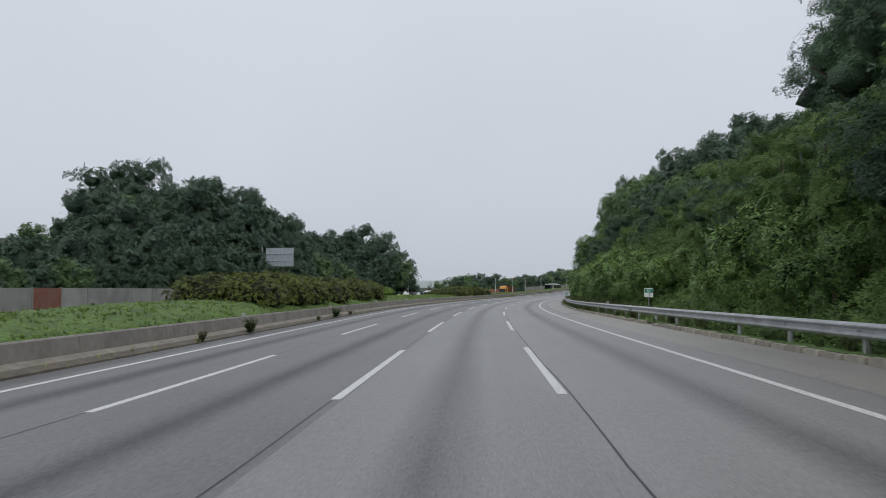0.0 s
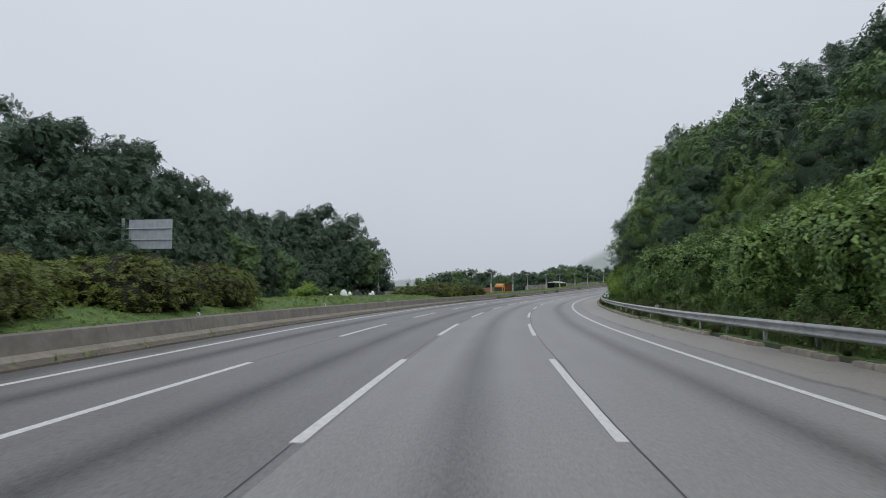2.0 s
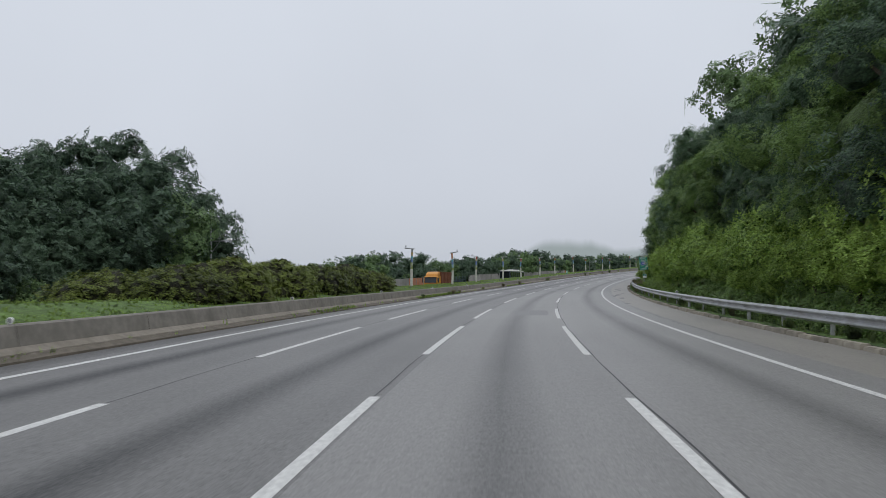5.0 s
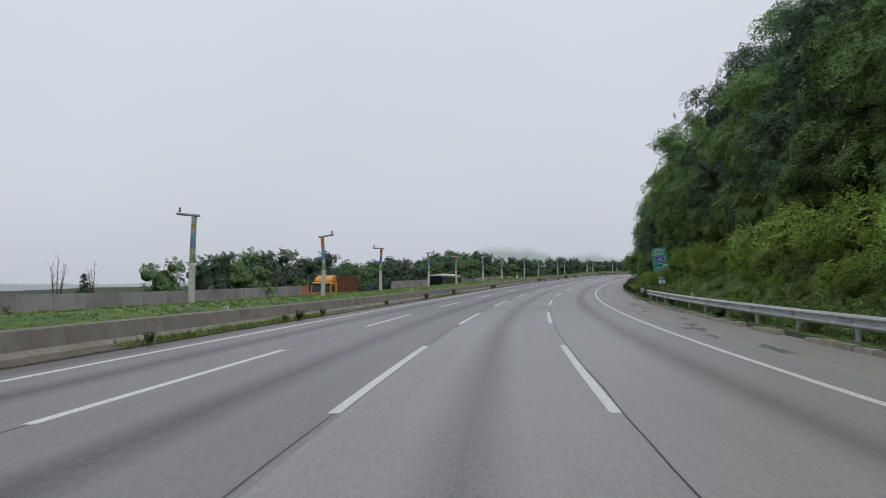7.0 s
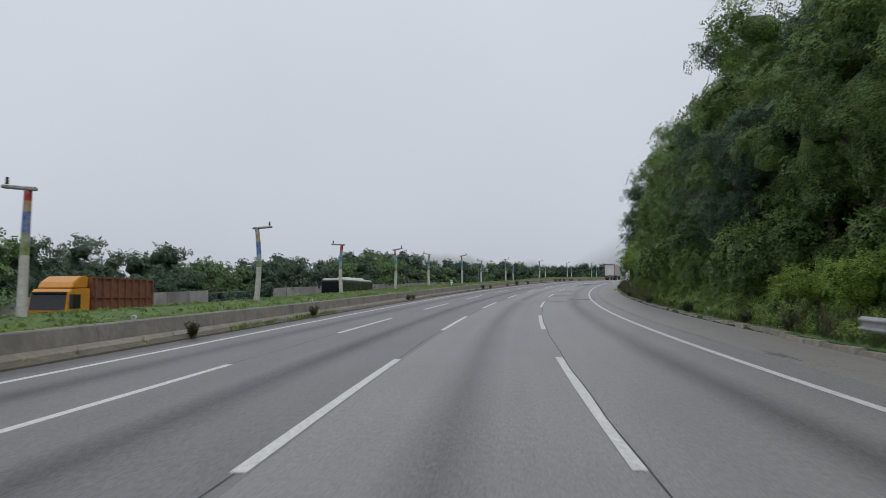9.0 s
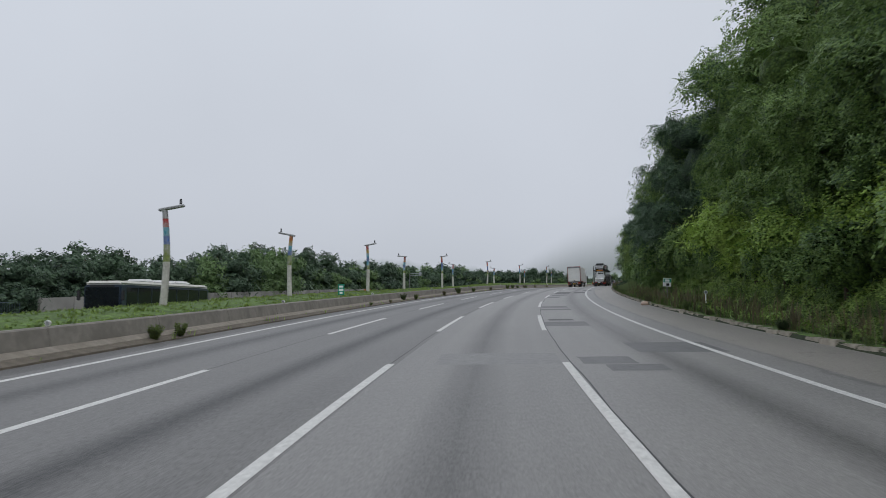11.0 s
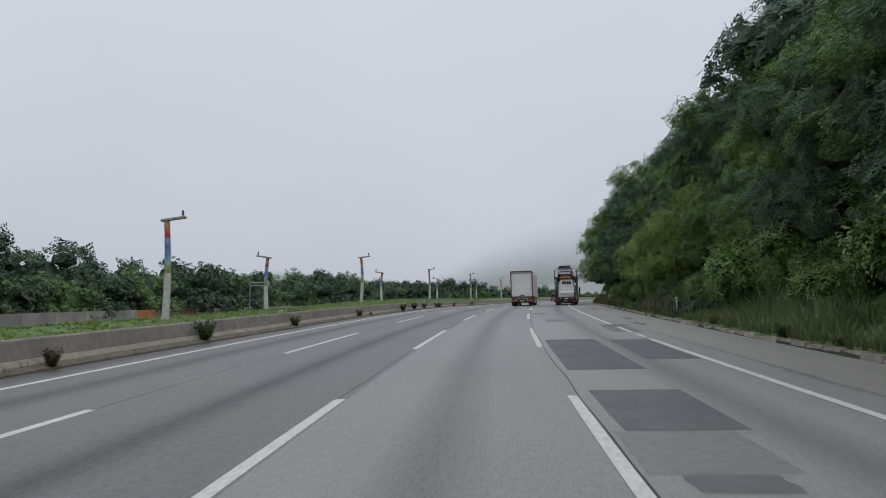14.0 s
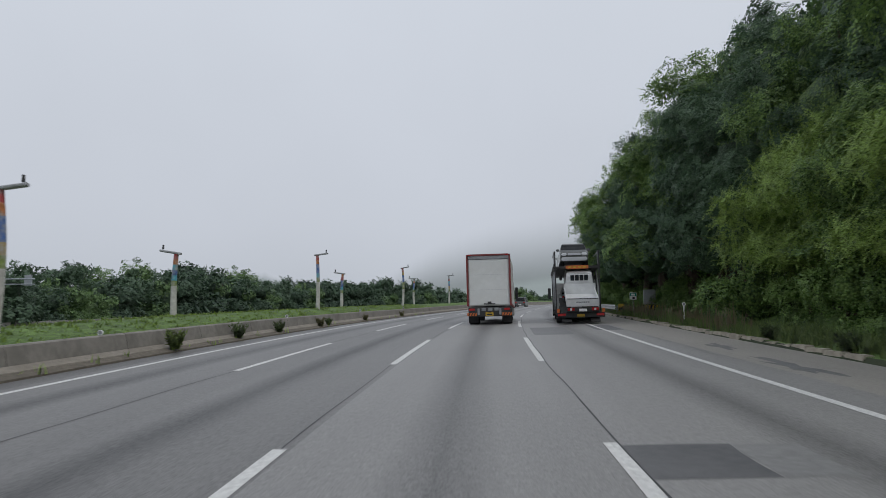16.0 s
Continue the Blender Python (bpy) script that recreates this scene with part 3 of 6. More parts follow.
# the median barrier: cast lengths with open joints, on a dirt-covered footing
footing = ribbon("barrier_footing", lambda s: [(-9.72, rise(-9.7) - 0.05), (-9.74, rise(-9.7) + 0.05 + 0.02 * noise.noise((s * 0.4, 0, 0))), (-9.95, rise(-10) + 0.12 + 0.03 * noise.noise((s * 0.3, 4, 0))), (-10.25, rise(-10) + 0.17), (-10.7, rise(-10) + 0.17), (-10.7, rise(-10) - 0.05)], -58, 640, 1.5, DIRTY_CONCRETE, closed=True, label="stained concrete footing ledge below the median barrier", category="kerb")
barrier = thing("median_barrier", Matrix(), "low stained grey concrete median barrier in cast lengths", "barrier", kind="structure")
TOE = material("pale_toe_concrete", (0.25, 0.225, 0.19), 0.9, vary=0.18, scale=5, bump=0.3, dirt=(0.15, 0.13, 0.10), dirt_amount=0.6, dirt_scale=0.8)
ribbon("barrier_toe", lambda s: [(-10.02, rise(-10) + 0.10), (-10.04, rise(-10) + 0.155 + 0.012 * noise.noise((s * 0.5, 2, 0))), (-10.27, rise(-10.4) + 0.265), (-10.34, rise(-10.4) + 0.27), (-10.34, rise(-10) + 0.10)], -58, 600, 2.0, TOE, closed=True, label="pale worn concrete toe at the foot of the median barrier", category="kerb")
BAR = [(-10.3, 0.16), (-10.32, 0.3), (-10.41, 0.7), (-10.45, 0.735), (-10.63, 0.735), (-10.67, 0.7), (-10.72, 0.16)]
for k in range(118):
    s0 = -58 + 5.6 * k
    bm = bmesh.new()
    rings = []
    for s in (s0 + 0.012, s0 + 1.9, s0 + 3.7, s0 + 5.588):
        rings.append([bm.verts.new(at(s, d, rise(-10.4) + z)) for d, z in BAR])
    for a, b in zip(rings, rings[1:]):
        for j in range(len(BAR)):
            bm.faces.new((a[j], a[(j + 1) % 7], b[(j + 1) % 7], b[j]))
    bm.faces.new(rings[0][::-1])
    bm.faces.new(rings[-1])
    bmesh.ops.recalc_face_normals(bm, faces=bm.faces)
    part("barrier_length", bm, CONCRETE, barrier)

# the concrete wall beyond the opposite carriageway, in panels between posts
wall = thing("wall_far", Matrix(), "weathered grey concrete panel wall beside the opposite carriageway", "wall", kind="structure")
RED_PANEL = material("red_brown_panel", (0.22, 0.085, 0.055), 0.85, vary=0.2, scale=3, dirt=(0.2, 0.16, 0.13), dirt_amount=0.4)
ORANGE_PANEL = material("rusty_orange_panel", (0.42, 0.16, 0.07), 0.8, vary=0.25, scale=2, dirt=(0.25, 0.2, 0.17), dirt_amount=0.6)
for k in range(-14, 150):
    s0 = 4.0 * k
    if 284 < s0 < 302 or 98 < s0 < 204:
        continue
    mat = RED_PANEL if k in (18, 98) else ORANGE_PANEL if k in (67, 68, 96) else WALL_CONCRETE
    top = opposite(s0) + (2.35 if s0 < 180 else 2.25)
    for name, a, b, c, e, up, m in (("panel", s0 + 0.16, s0 + 4.0, -37.85, -37.7, top - 0.05, mat), ("post", s0, s0 + 0.16, -37.9, -37.65, top, WALL_CONCRETE)):
        bm = bmesh.new()
        low = [bm.verts.new(at(s, d, opposite(s0) - 0.1)) for s, d in ((a, c), (b, c), (b, e), (a, e))]
        high = [bm.verts.new(at(s, d, up)) for s, d in ((a, c), (b, c), (b, e), (a, e))]
        bm.faces.new(low)
        bm.faces.new(high)
        for j in range(4):
            bm.faces.new((low[j], low[(j + 1) % 4], high[(j + 1) % 4], high[j]))
        bmesh.ops.recalc_face_normals(bm, faces=bm.faces)
        part(name, bm, m, wall)

# the kerb under the guardrail: worn stones with gaps
kerb = thing("kerb", Matrix(), "weathered concrete kerb stones along the shoulder, some sunken", "kerb", kind="structure")
kerb_rng = random.Random(5)
for k in range(520):
    s0 = -30 + 1.0 * k
    if kerb_rng.random() < 0.08 or 215 < s0 < 222:
        continue
    long, up, off = 0.9 + 0.08 * kerb_rng.random(), (0.11 if s0 < 230 else 0.13) + 0.05 * kerb_rng.random(), 0.05 * (kerb_rng.random() - 0.5)
    edge = 8.05 + off if s0 < 230 else 8.3 + off
    bm = bmesh.new()
    block(bm, 0, 0.24, 0, long, -0.08, up, 0.025)
    ob = part("kerb_stone", bm, KERB_STONE, kerb)
    ob.matrix_world = placed(s0, edge, rise(8), kerb_rng.uniform(-2, 2))


# ---- guardrail ----
def guardrail(s0, s1):
    g = thing("guardrail", Matrix(), "dull galvanised W-beam guardrail on steel posts beside the shoulder", "guardrail")
    wave = [(0.0, 0.0), (0.083, 0.062), (0.083, 0.088), (0.0, 0.15), (0.0, 0.2), (0.083, 0.262), (0.083, 0.288), (0.0, 0.35)]
    profile = [(8.62 - a, rise(8.6) + 0.42 + z) for a, z in wave] + [(8.625 - a, rise(8.6) + 0.42 + z) for a, z in wave[::-1]]
    s = s0
    while s < s1:
        e = min(s + 4.0, s1)
        beam = ribbon("beam", lambda q: profile, s, e, (e - s) / 2, STEEL, closed=True, kind="")
        beam.parent = g
        bm = rod(bmesh.new(), at(s + 0.3, 8.74, rise(8.6) - 0.2), at(s + 0.3, 8.74, rise(8.6) + 0.72), 0.07)
        post = part("post", bm, STEEL, g)
        bm = rod(bmesh.new(), at(s + 0.3, 8.55, rise(8.6) + 0.595), at(s + 0.3, 8.7, rise(8.6) + 0.595), 0.02, sides=6)
        part("bolt", bm, STEEL, post)
        s = e
    return g


guardrail(-40, 221)
guardrail(223.2, 226)
guardrail(412, 470)


# ---- plants ----
def triangles_mesh(name, verts, faces):
    me = bpy.data.meshes.new(name)
    me.vertices.add(len(verts))
    me.vertices.foreach_set("co", verts.astype(np.float32).ravel())
    me.loops.add(3 * len(faces))
    me.loops.foreach_set("vertex_index", faces.astype(np.int32).ravel())
    me.polygons.add(len(faces))
    me.polygons.foreach_set("loop_start", np.arange(0, 3 * len(faces), 3, dtype=np.int32))
    me.update(calc_edges=True)
    return me


def set_outward(me, ways):
    """Keep for each point the way out of the crown, by which its leaves catch the light."""
    a = me.attributes.new("outward", "FLOAT_VECTOR", "POINT")
    a.data.foreach_set("vector", ways.astype(np.float32).ravel())


def leaves_mesh(name, centres, normals, sizes, rng, mat, core=None, drop=0.25, slim=1.0):
    """Many pointed leaf sprays: at each centre a pointed blade turned about the given normal; core: closed lumps inside (centre, radii)."""
    n = len(centres)
    normals = normals / np.maximum(np.linalg.norm(normals, axis=1, keepdims=True), 1e-6)
    side = np.cross(normals, rng.normal(size=(n, 3)))
    side /= np.maximum(np.linalg.norm(side, axis=1, keepdims=True), 1e-6)
    tip = np.cross(normals, side)
    tip[:, 2] -= drop
    w, h = sizes[:, None] * 0.5 * slim, sizes[:, None] * 0.8 / slim
    corners = np.stack([centres - tip * h * 0.75, centres + side * w - normals * w * 0.35, centres + tip * h - normals * w * 0.5, centres - side * w - normals * w * 0.35], 1).reshape(-1, 3)
    first = 4 * np.arange(n)[:, None]
    verts, faces = [corners], [(first + np.array([[0, 1, 2, 0, 2, 3]])).reshape(-1, 3)]
    n *= 2
    count, outs = 2 * n, []
    for c, radii in core or ():
        u = np.linspace(0, math.tau, 7)[:-1]
        v = np.radians([-68, -24, 24, 68])
        grid = np.array([[(math.cos(b) * math.cos(a), math.cos(b) * math.sin(a), math.sin(b)) for a in u] for b in v])
        outs.append(grid.reshape(-1, 3) + (0, 0, 0.2))
        grid *= 1 + 0.13 * rng.normal(size=grid.shape[:2])[..., None]
        verts.append((grid * radii + c).reshape(-1, 3))
        ids = np.arange(24).reshape(4, 6) + count
        p, q, r, t = (x.ravel() for x in (ids[:-1], np.roll(ids[:-1], -1, 1), np.roll(ids[1:], -1, 1), ids[1:]))
        faces += [np.stack([p, q, r], -1), np.stack([p, r, t], -1)]
        count += 24
    me = triangles_mesh(name, np.concatenate(verts), np.concatenate(faces))
    ways = np.concatenate([np.repeat(normals, 4, 0)] + outs)
    set_outward(me, ways)
    me.materials.append(mat)
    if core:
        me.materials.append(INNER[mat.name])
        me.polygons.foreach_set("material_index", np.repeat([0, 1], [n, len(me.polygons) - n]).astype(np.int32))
    return me


def crown_clumps(rng, height, radius, base, count, kind):
    """Lumps that make up a crown: centre and radii."""
    lumps = []
    if kind == "cone":
        for i in range(count):
            t = (i + 0.5) / count
            a, r = i * 2.4 + rng.uniform(-0.4, 0.4), radius * (1.05 - t) * 0.75 * rng.uniform(0.55, 1.05)
            size = radius * rng.uniform(0.26, 0.5) * (1.15 - 0.45 * t)
            lumps.append((np.array([r * math.cos(a), r * math.sin(a), base + (height - base) * t]), np.array([size, size, size * 0.6])))
        return lumps
    if kind == "hedge":
        lumps.append((np.array([0, 0, height * 0.36]), np.array([radius * 0.94, radius * 0.94, height * 0.56])))
        for i in range(count):
            a, t = i * 2.4 + rng.uniform(-0.3, 0.3), (i + 0.5) / count
            r, k = radius * (0.78 - 0.55 * t), radius * rng.uniform(0.22, 0.36)
            lumps.append((np.array([r * math.cos(a), r * math.sin(a), height * (0.16 + 0.62 * t)]), np.array([k, k, k * 0.8])))
        return lumps
    flat = 0.65 if kind == "layered" else 1.05
    limbs = max(3, count // 3)
    for i in range(limbs):
        t = (i + 0.5) / limbs
        z, spread = base + (height - base) * (0.1 + 0.74 * t), radius * 0.68 * math.sqrt(max(1 - (1.75 * t - 0.75) ** 2, 0.04))
        a, r = i * 2.4 + rng.uniform(-0.4, 0.4), spread * rng.uniform(0.7, 1.05)
        size = radius * rng.uniform(0.40, 0.56) * (1.1 - 0.3 * t) * (1.15 if count < 25 else 1.0)
        c = np.array([r * math.cos(a), r * math.sin(a), z])
        lumps.append((c, np.array([size, size, size * flat * rng.uniform(0.66, 0.85)])))
        for _ in range(2):
            way = rng.normal(size=3) + (0.7 * math.cos(a), 0.7 * math.sin(a), 0.5)
            k = size * rng.uniform(0.45, 0.7)
            lumps.append((c + way / np.linalg.norm(way) * size * rng.uniform(0.5, 0.78), np.array([k, k, k * flat * rng.uniform(0.65, 0.9)])))
    return lumps


def on_lumps(rng, lumps, count, fuzz=0.16, under=-0.35, face=None, loose=0.5, lift=0.3):
    """Points and outward normals over the lumps, few of them below."""
    share = np.array([r[0] ** 2 for _, r in lumps])
    which = rng.choice(len(lumps), count, p=share / share.sum())
    way = rng.normal(size=(count, 3))
    way /= np.linalg.norm(way, axis=1, keepdims=True)
    way[:, 2] = np.where(way[:, 2] < under, -way[:, 2], way[:, 2])
    if face is not None:
        way[:, 0] = np.where(way[:, 0] > face, -way[:, 0], way[:, 0])
    centres, radii = np.array([c for c, _ in lumps])[which], np.array([r for _, r in lumps])[which]
    reach = 1 + fuzz * np.clip(rng.normal(size=(count, 1)), -2, 1.7)
    return centres + way * radii * reach, way + loose * rng.normal(size=(count, 3)) + (0, 0, lift)


TREES = {}


def tree_model(key, label, height, radius, base, clumps, leaves, size, mat, kind="round", seed=0, slim=1.0):
    """One tree: a tapered bent trunk with limbs, and a crown of clumped leaf sprays. Kept as a model that is copied."""
    rng = np.random.default_rng(seed)
    lumps = crown_clumps(rng, height, radius, base, clumps, kind)
    dense = kind == "hedge"
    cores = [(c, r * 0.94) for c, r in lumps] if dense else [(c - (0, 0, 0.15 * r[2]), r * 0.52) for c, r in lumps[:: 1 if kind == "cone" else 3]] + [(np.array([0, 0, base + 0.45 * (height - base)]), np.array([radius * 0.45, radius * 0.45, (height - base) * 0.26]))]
    spots, ways = on_lumps(rng, lumps, leaves, 0.09 if dense else 0.23, under=-0.4 if dense else -0.3, face=None if dense else 0.35, loose=0.35 if dense else 0.45, lift=0.9 if dense else 0.4)
    crown = leaves_mesh("crown", spots, ways, size * rng.uniform(0.6, 1.35, leaves), rng, mat, cores, 0.5 if slim < 1 else 0.25, slim)
    bm = bmesh.new()
    last = Vector((0, 0, -0.6))
    for i in range(1, 5):
        t = i / 4
        p = Vector((0.25 * radius * 0.3 * math.sin(seed + 3 * t), 0.08 * radius * math.cos(seed + 2 * t), height * 0.82 * t))
        rod(bm, last, p, 0.028 * height * (1.15 - t + 0.25), 0.028 * height * (1.15 - t), 7)
        last = p
    for c, r in lumps[:: max(1, len(lumps) // 6)]:
        rod(bm, (0, 0, c[2] * 0.62), c, 0.010 * height, 0.004 * height, 5)
    trunk = bpy.data.meshes.new("trunk")
    bm.to_mesh(trunk)
    bm.free()
    trunk.materials.append(BARK)
    TREES[key] = (label, trunk, crown)


def plant_tree(key, m, scale, group):
    label, trunk, crown = TREES[key]
    e = thing("tree", m @ Matrix.Diagonal((*scale, 1)), label, "tree", group)
    for name, me in (("trunk", trunk), ("crown", crown)):
        new(name, me).parent = e
    return e


for k in range(4):
    tree_model(f"broad{k}", "dense dark green broadleaf tree on the steep roadside slope", 11, 3.7, 0.2, 27, 1450, 0.56, (LEAF_DARK, LEAF_MID, LEAF_DARK, LEAF_MID)[k], seed=11 + k)
    tree_model(f"light{k}", "lighter green broadleaf tree with drooping leaf sprays by the roadside", 9, 3.4, 0.4, 24, 1450, 0.52, (LEAF_LIGHT, LEAF_MID, LEAF_LIGHT, LEAF_MID)[k], seed=31 + k, slim=0.75)
    tree_model(f"back{k}", "dark green tree in the hillside wood", 12, 4.5, 1.2, 24, 820, 0.84, (LEAF_FAR_HAZED, LEAF_FAR_MID, LEAF_FAR_HAZED, LEAF_FAR_HAZED)[k], seed=51 + k)
    tree_model(f"deep{k}", "dark tree deep in the wood", 12, 4.6, 3.0, 15, 290, 1.2, (LEAF_FAR_HAZED, LEAF_FAR_MID, LEAF_FAR_HAZED, LEAF_FAR_HAZED)[k], seed=151 + k)
    tree_model(f"far{k}", "low dark tree far along the road", 6.5, 3.0, 0.2, 15, 330, 0.70, (LEAF_FAR_HAZED, LEAF_FAR_HAZED, LEAF_FAR_HAZED, LEAF_FAR_MID)[k], seed=171 + k)
for k in range(3):
    tree_model(f"small{k}", "low bushy dark green tree behind the concrete wall", 6.5, 2.9, 0.2, 18, 850, 0.50, (LEAF_FAR_HAZED, LEAF_FAR_MID, LEAF_FAR_HAZED)[k], seed=71 + k)
    tree_model(f"shrub{k}", "green roadside shrub with loose leafy shoots", 2.6, 1.5, 0.05, 9, 480, 0.38, (LEAF_LIGHT, LEAF_MID, LEAF_LIGHT)[k], seed=91 + k, slim=0.7)
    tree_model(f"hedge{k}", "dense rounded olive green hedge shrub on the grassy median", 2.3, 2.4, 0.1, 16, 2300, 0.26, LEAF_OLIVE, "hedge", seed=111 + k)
tree_model("pine0", "dark conifer standing above the bushes", 8, 2.2, 0.8, 16, 900, 0.55, LEAF_DARK, "cone", seed=121)
for k in range(2):
    tree_model(f"frond{k}", "green feathery-leaved tree with drooping fronds by the roadside", 9, 3.5, 0.3, 24, 1700, 0.56, LEAF_FROND, "layered", seed=201 + k, slim=0.55)
plant_rng = random.Random(21)


def joined_wood(name, items, label, category="woodland"):
    """Trees too many and too far to count: their crowns in one mesh."""
    by_mat = {}
    for key, m in items:
        me = TREES[key][2] if isinstance(key, str) else key
        v = np.empty(len(me.vertices) * 3, np.float32)
        me.vertices.foreach_get("co", v)
        q = np.empty(len(me.loops), np.int32)
        me.loops.foreach_get("vertex_index", q)
        a = np.array(m)
        which = np.empty(len(me.polygons), np.int32)
        me.polygons.foreach_get("material_index", which)
        v = v.reshape(-1, 3) @ a[:3, :3].T + a[:3, 3]
        out = np.empty(v.size, np.float32)
        me.attributes["outward"].data.foreach_get("vector", out)
        out = out.reshape(-1, 3) @ a[:3, :3].T
        for index, used in enumerate(me.materials):
            mine, back = np.unique(q.reshape(-1, 3)[which == index], return_inverse=True)
            by_mat.setdefault(used.name, []).append((v[mine], back.reshape(-1), out[mine]))
    verts, faces, mats, ways, count = [], [], [], [], 0
    for index, lots in enumerate(by_mat.values()):
        for v, q, out in lots:
            verts.append(v)
            ways.append(out)
            faces.append(q.reshape(-1, 3) + count)
            mats.append(np.full(len(q) // 3, index, np.int32))
            count += len(v)
    me = triangles_mesh(name, np.concatenate(verts), np.concatenate(faces))
    set_outward(me, np.concatenate(ways))
    for mat_name in by_mat:
        me.materials.append(bpy.data.materials[mat_name])
    me.polygons.foreach_set("material_index", np.concatenate(mats))
    tagged(new(name, me), label, category, kind="stuff")


def row(keys, d, s0, s1, gap, size, group, wobble=1.4, into=None, sink=0.3, name="tree"):
    s = s0
    while s < s1:
        k = size(s) * (plant_rng.uniform(0.6, 1.3) if name == "shrub" else plant_rng.uniform(0.85, 1.15))
        dd = d + plant_rng.uniform(-wobble, wobble) + (set_back(s) * (1.0 if d > 12.5 else 0.35) if 9 < d < 15 else 0) + (0.5 if 9 < d < 11 and s > 235 else 0)
        if k > 0.2:
            key, m = plant_rng.choice(keys(s) if callable(keys) else keys), placed(s, dd, height(s, dd) - sink, plant_rng.uniform(-40, 40) + (180 if d < 0 else 0))
            scale = (k * plant_rng.uniform(0.95, 1.2), k * plant_rng.uniform(0.95, 1.2), k)
            if into is None:
                e = plant_tree(key, m, scale, group)
                if name != "tree":
                    e.name = name
                    tagged(e, "", "shrub")
            else:
                into.append((key, m @ Matrix.Diagonal((*scale, 1))))
        s += gap * plant_rng.uniform(0.8, 1.2)


def front(s):
    return float(np.interp(s, [-30, 33, 38, 70, 105, 125, 140, 200, 260, 275, 300, 320, 330, 338, 352, 356, 390, 400, 430, 470], [0.95, 0.95, 0.5, 0.45, 0.45, 0.72, 0.88, 0.9, 0.85, 1.05, 1.02, 1.04, 1.04, 0.95, 0.95, 0.76, 0.82, 1.12, 1.16, 1.2]))


BROAD, BACK, DEEP, FAR, SMALL = ([f"{name}{k}" for k in range(n)] for name, n in (("broad", 4), ("back", 4), ("deep", 4), ("far", 4), ("small", 3)))


def set_back(s):
    """How far the wood stands back from the shoulder, more so round the signs."""
    return float(np.interp(s, [150, 165, 203, 226, 232, 283, 288, 298, 303, 316, 322, 332, 337, 348, 354, 368, 380, 402, 418, 428, 445], [0, 1.2, 1.6, 1.9, 0, 0, 0.8, 0.8, 0, 0.2, 0.6, 0.6, 1.5, 1.5, 0.4, 0.0, 0.2, 0.6, 0.2, -1.9, -1.2]))


def front_keys(s):
    """Fresh green growth on some stretches, dark trees on the others."""
    if 55 < s < 95:
        return ["light1", "light3"]
    if 258 < s < 292:
        return ["light1", "broad1", "light3"]
    if 352 < s < 392:
        return ["frond0", "frond1", "light3"]
    if 180 < s < 240:
        return ["broad1", "broad3", "broad0"]
    return ["broad0", "broad2", "broad0", "broad1"] if 300 < s < 338 or s > 392 else BROAD



row(front_keys, 13.6, -25, 480, 4.2, front, "roadside wood", 0.5)
row(BROAD, 17.6, -25, 480, 5.0, lambda s: float(np.interp(s, [190, 200, 265, 280, 330, 345, 352, 357, 389, 398], [1.1, 1.4, 1.58, 1.25, 1.25, 1.2, 1.2, 1.5, 1.45, 1.2])) * front(s) if front(s) > 0.7 else 0.58, "roadside wood")
hill = []
row(BACK, 22.5, -25, 500, 5.0, lambda s: float(np.interp(s, [-20, 40, 60, 85, 110, 150, 180, 210, 320, 352, 362, 395, 420], [0.8, 0.8, 0.42, 0.48, 0.68, 1.2, 1.2, 1.1, 1.02, 1.05, 1.32, 1.25, 1.2])), "", into=hill)
row(BACK, 29, -25, 520, 6.0, lambda s: float(np.interp(s, [-20, 60, 85, 110, 150, 180, 210, 320, 340], [0.8, 0.36, 0.46, 0.7, 1.2, 1.25, 1.15, 1.1, 1.15])), "", 2, into=hill)
row(DEEP, 37, -20, 520, 7.0, lambda s: float(np.interp(s, [-20, 60, 110, 140, 170], [0.8, 0.35, 0.4, 0.8, 1.1])), "", 2, into=hill)
row(DEEP, 47, 20, 480, 8.0, lambda s: float(np.interp(s, [-20, 60, 110, 140, 170], [0.8, 0.35, 0.4, 0.7, 1.1])), "", 2, into=hill)
joined_wood("hillside_wood", hill, "dense green wood covering the steep hillside above the road")
row(lambda s: ["shrub0", "shrub2"] if 120 < s < 240 else ["shrub0", "shrub1"] if 258 < s < 292 else ["shrub1"], 10.6, -10, 470, 3.7, lambda s: float(np.interp(s, [0, 43, 44, 57, 58, 70, 100, 150, 186, 196, 225, 230, 260, 316, 320, 345, 347, 352, 354, 420, 440], [0.8, 0.85, 0.1, 0.1, 0.9, 0.95, 0.9, 0.85, 0.75, 0.4, 0.25, 0.75, 0.9, 0.75, 0.1, 0.1, 0.7, 0.7, 0.1, 0.1, 0.7])), "roadside shrubs", 0.4, name="shrub", sink=0.15)
row(lambda s: ["shrub0", "shrub2"] if 140 < s < 230 else ["shrub0", "shrub1"] if 258 < s < 292 else ["shrub1"], 11.9, -10, 470, 3.8, lambda s: float(np.interp(s, [0, 55, 70, 100, 150, 186, 198, 225, 260, 275, 300, 320, 350, 356, 376, 388, 420, 440], [1.2, 1.3, 1.5, 1.4, 1.3, 1.3, 1.15, 0.95, 1.3, 1.6, 1.5, 1.3, 1.2, 0.6, 0.6, 1.0, 0.9, 1])), "roadside shrubs", 0.9, name="shrub", sink=0.3)


MOUND = ["back0", "back3", "back2", "back3", "back0"]


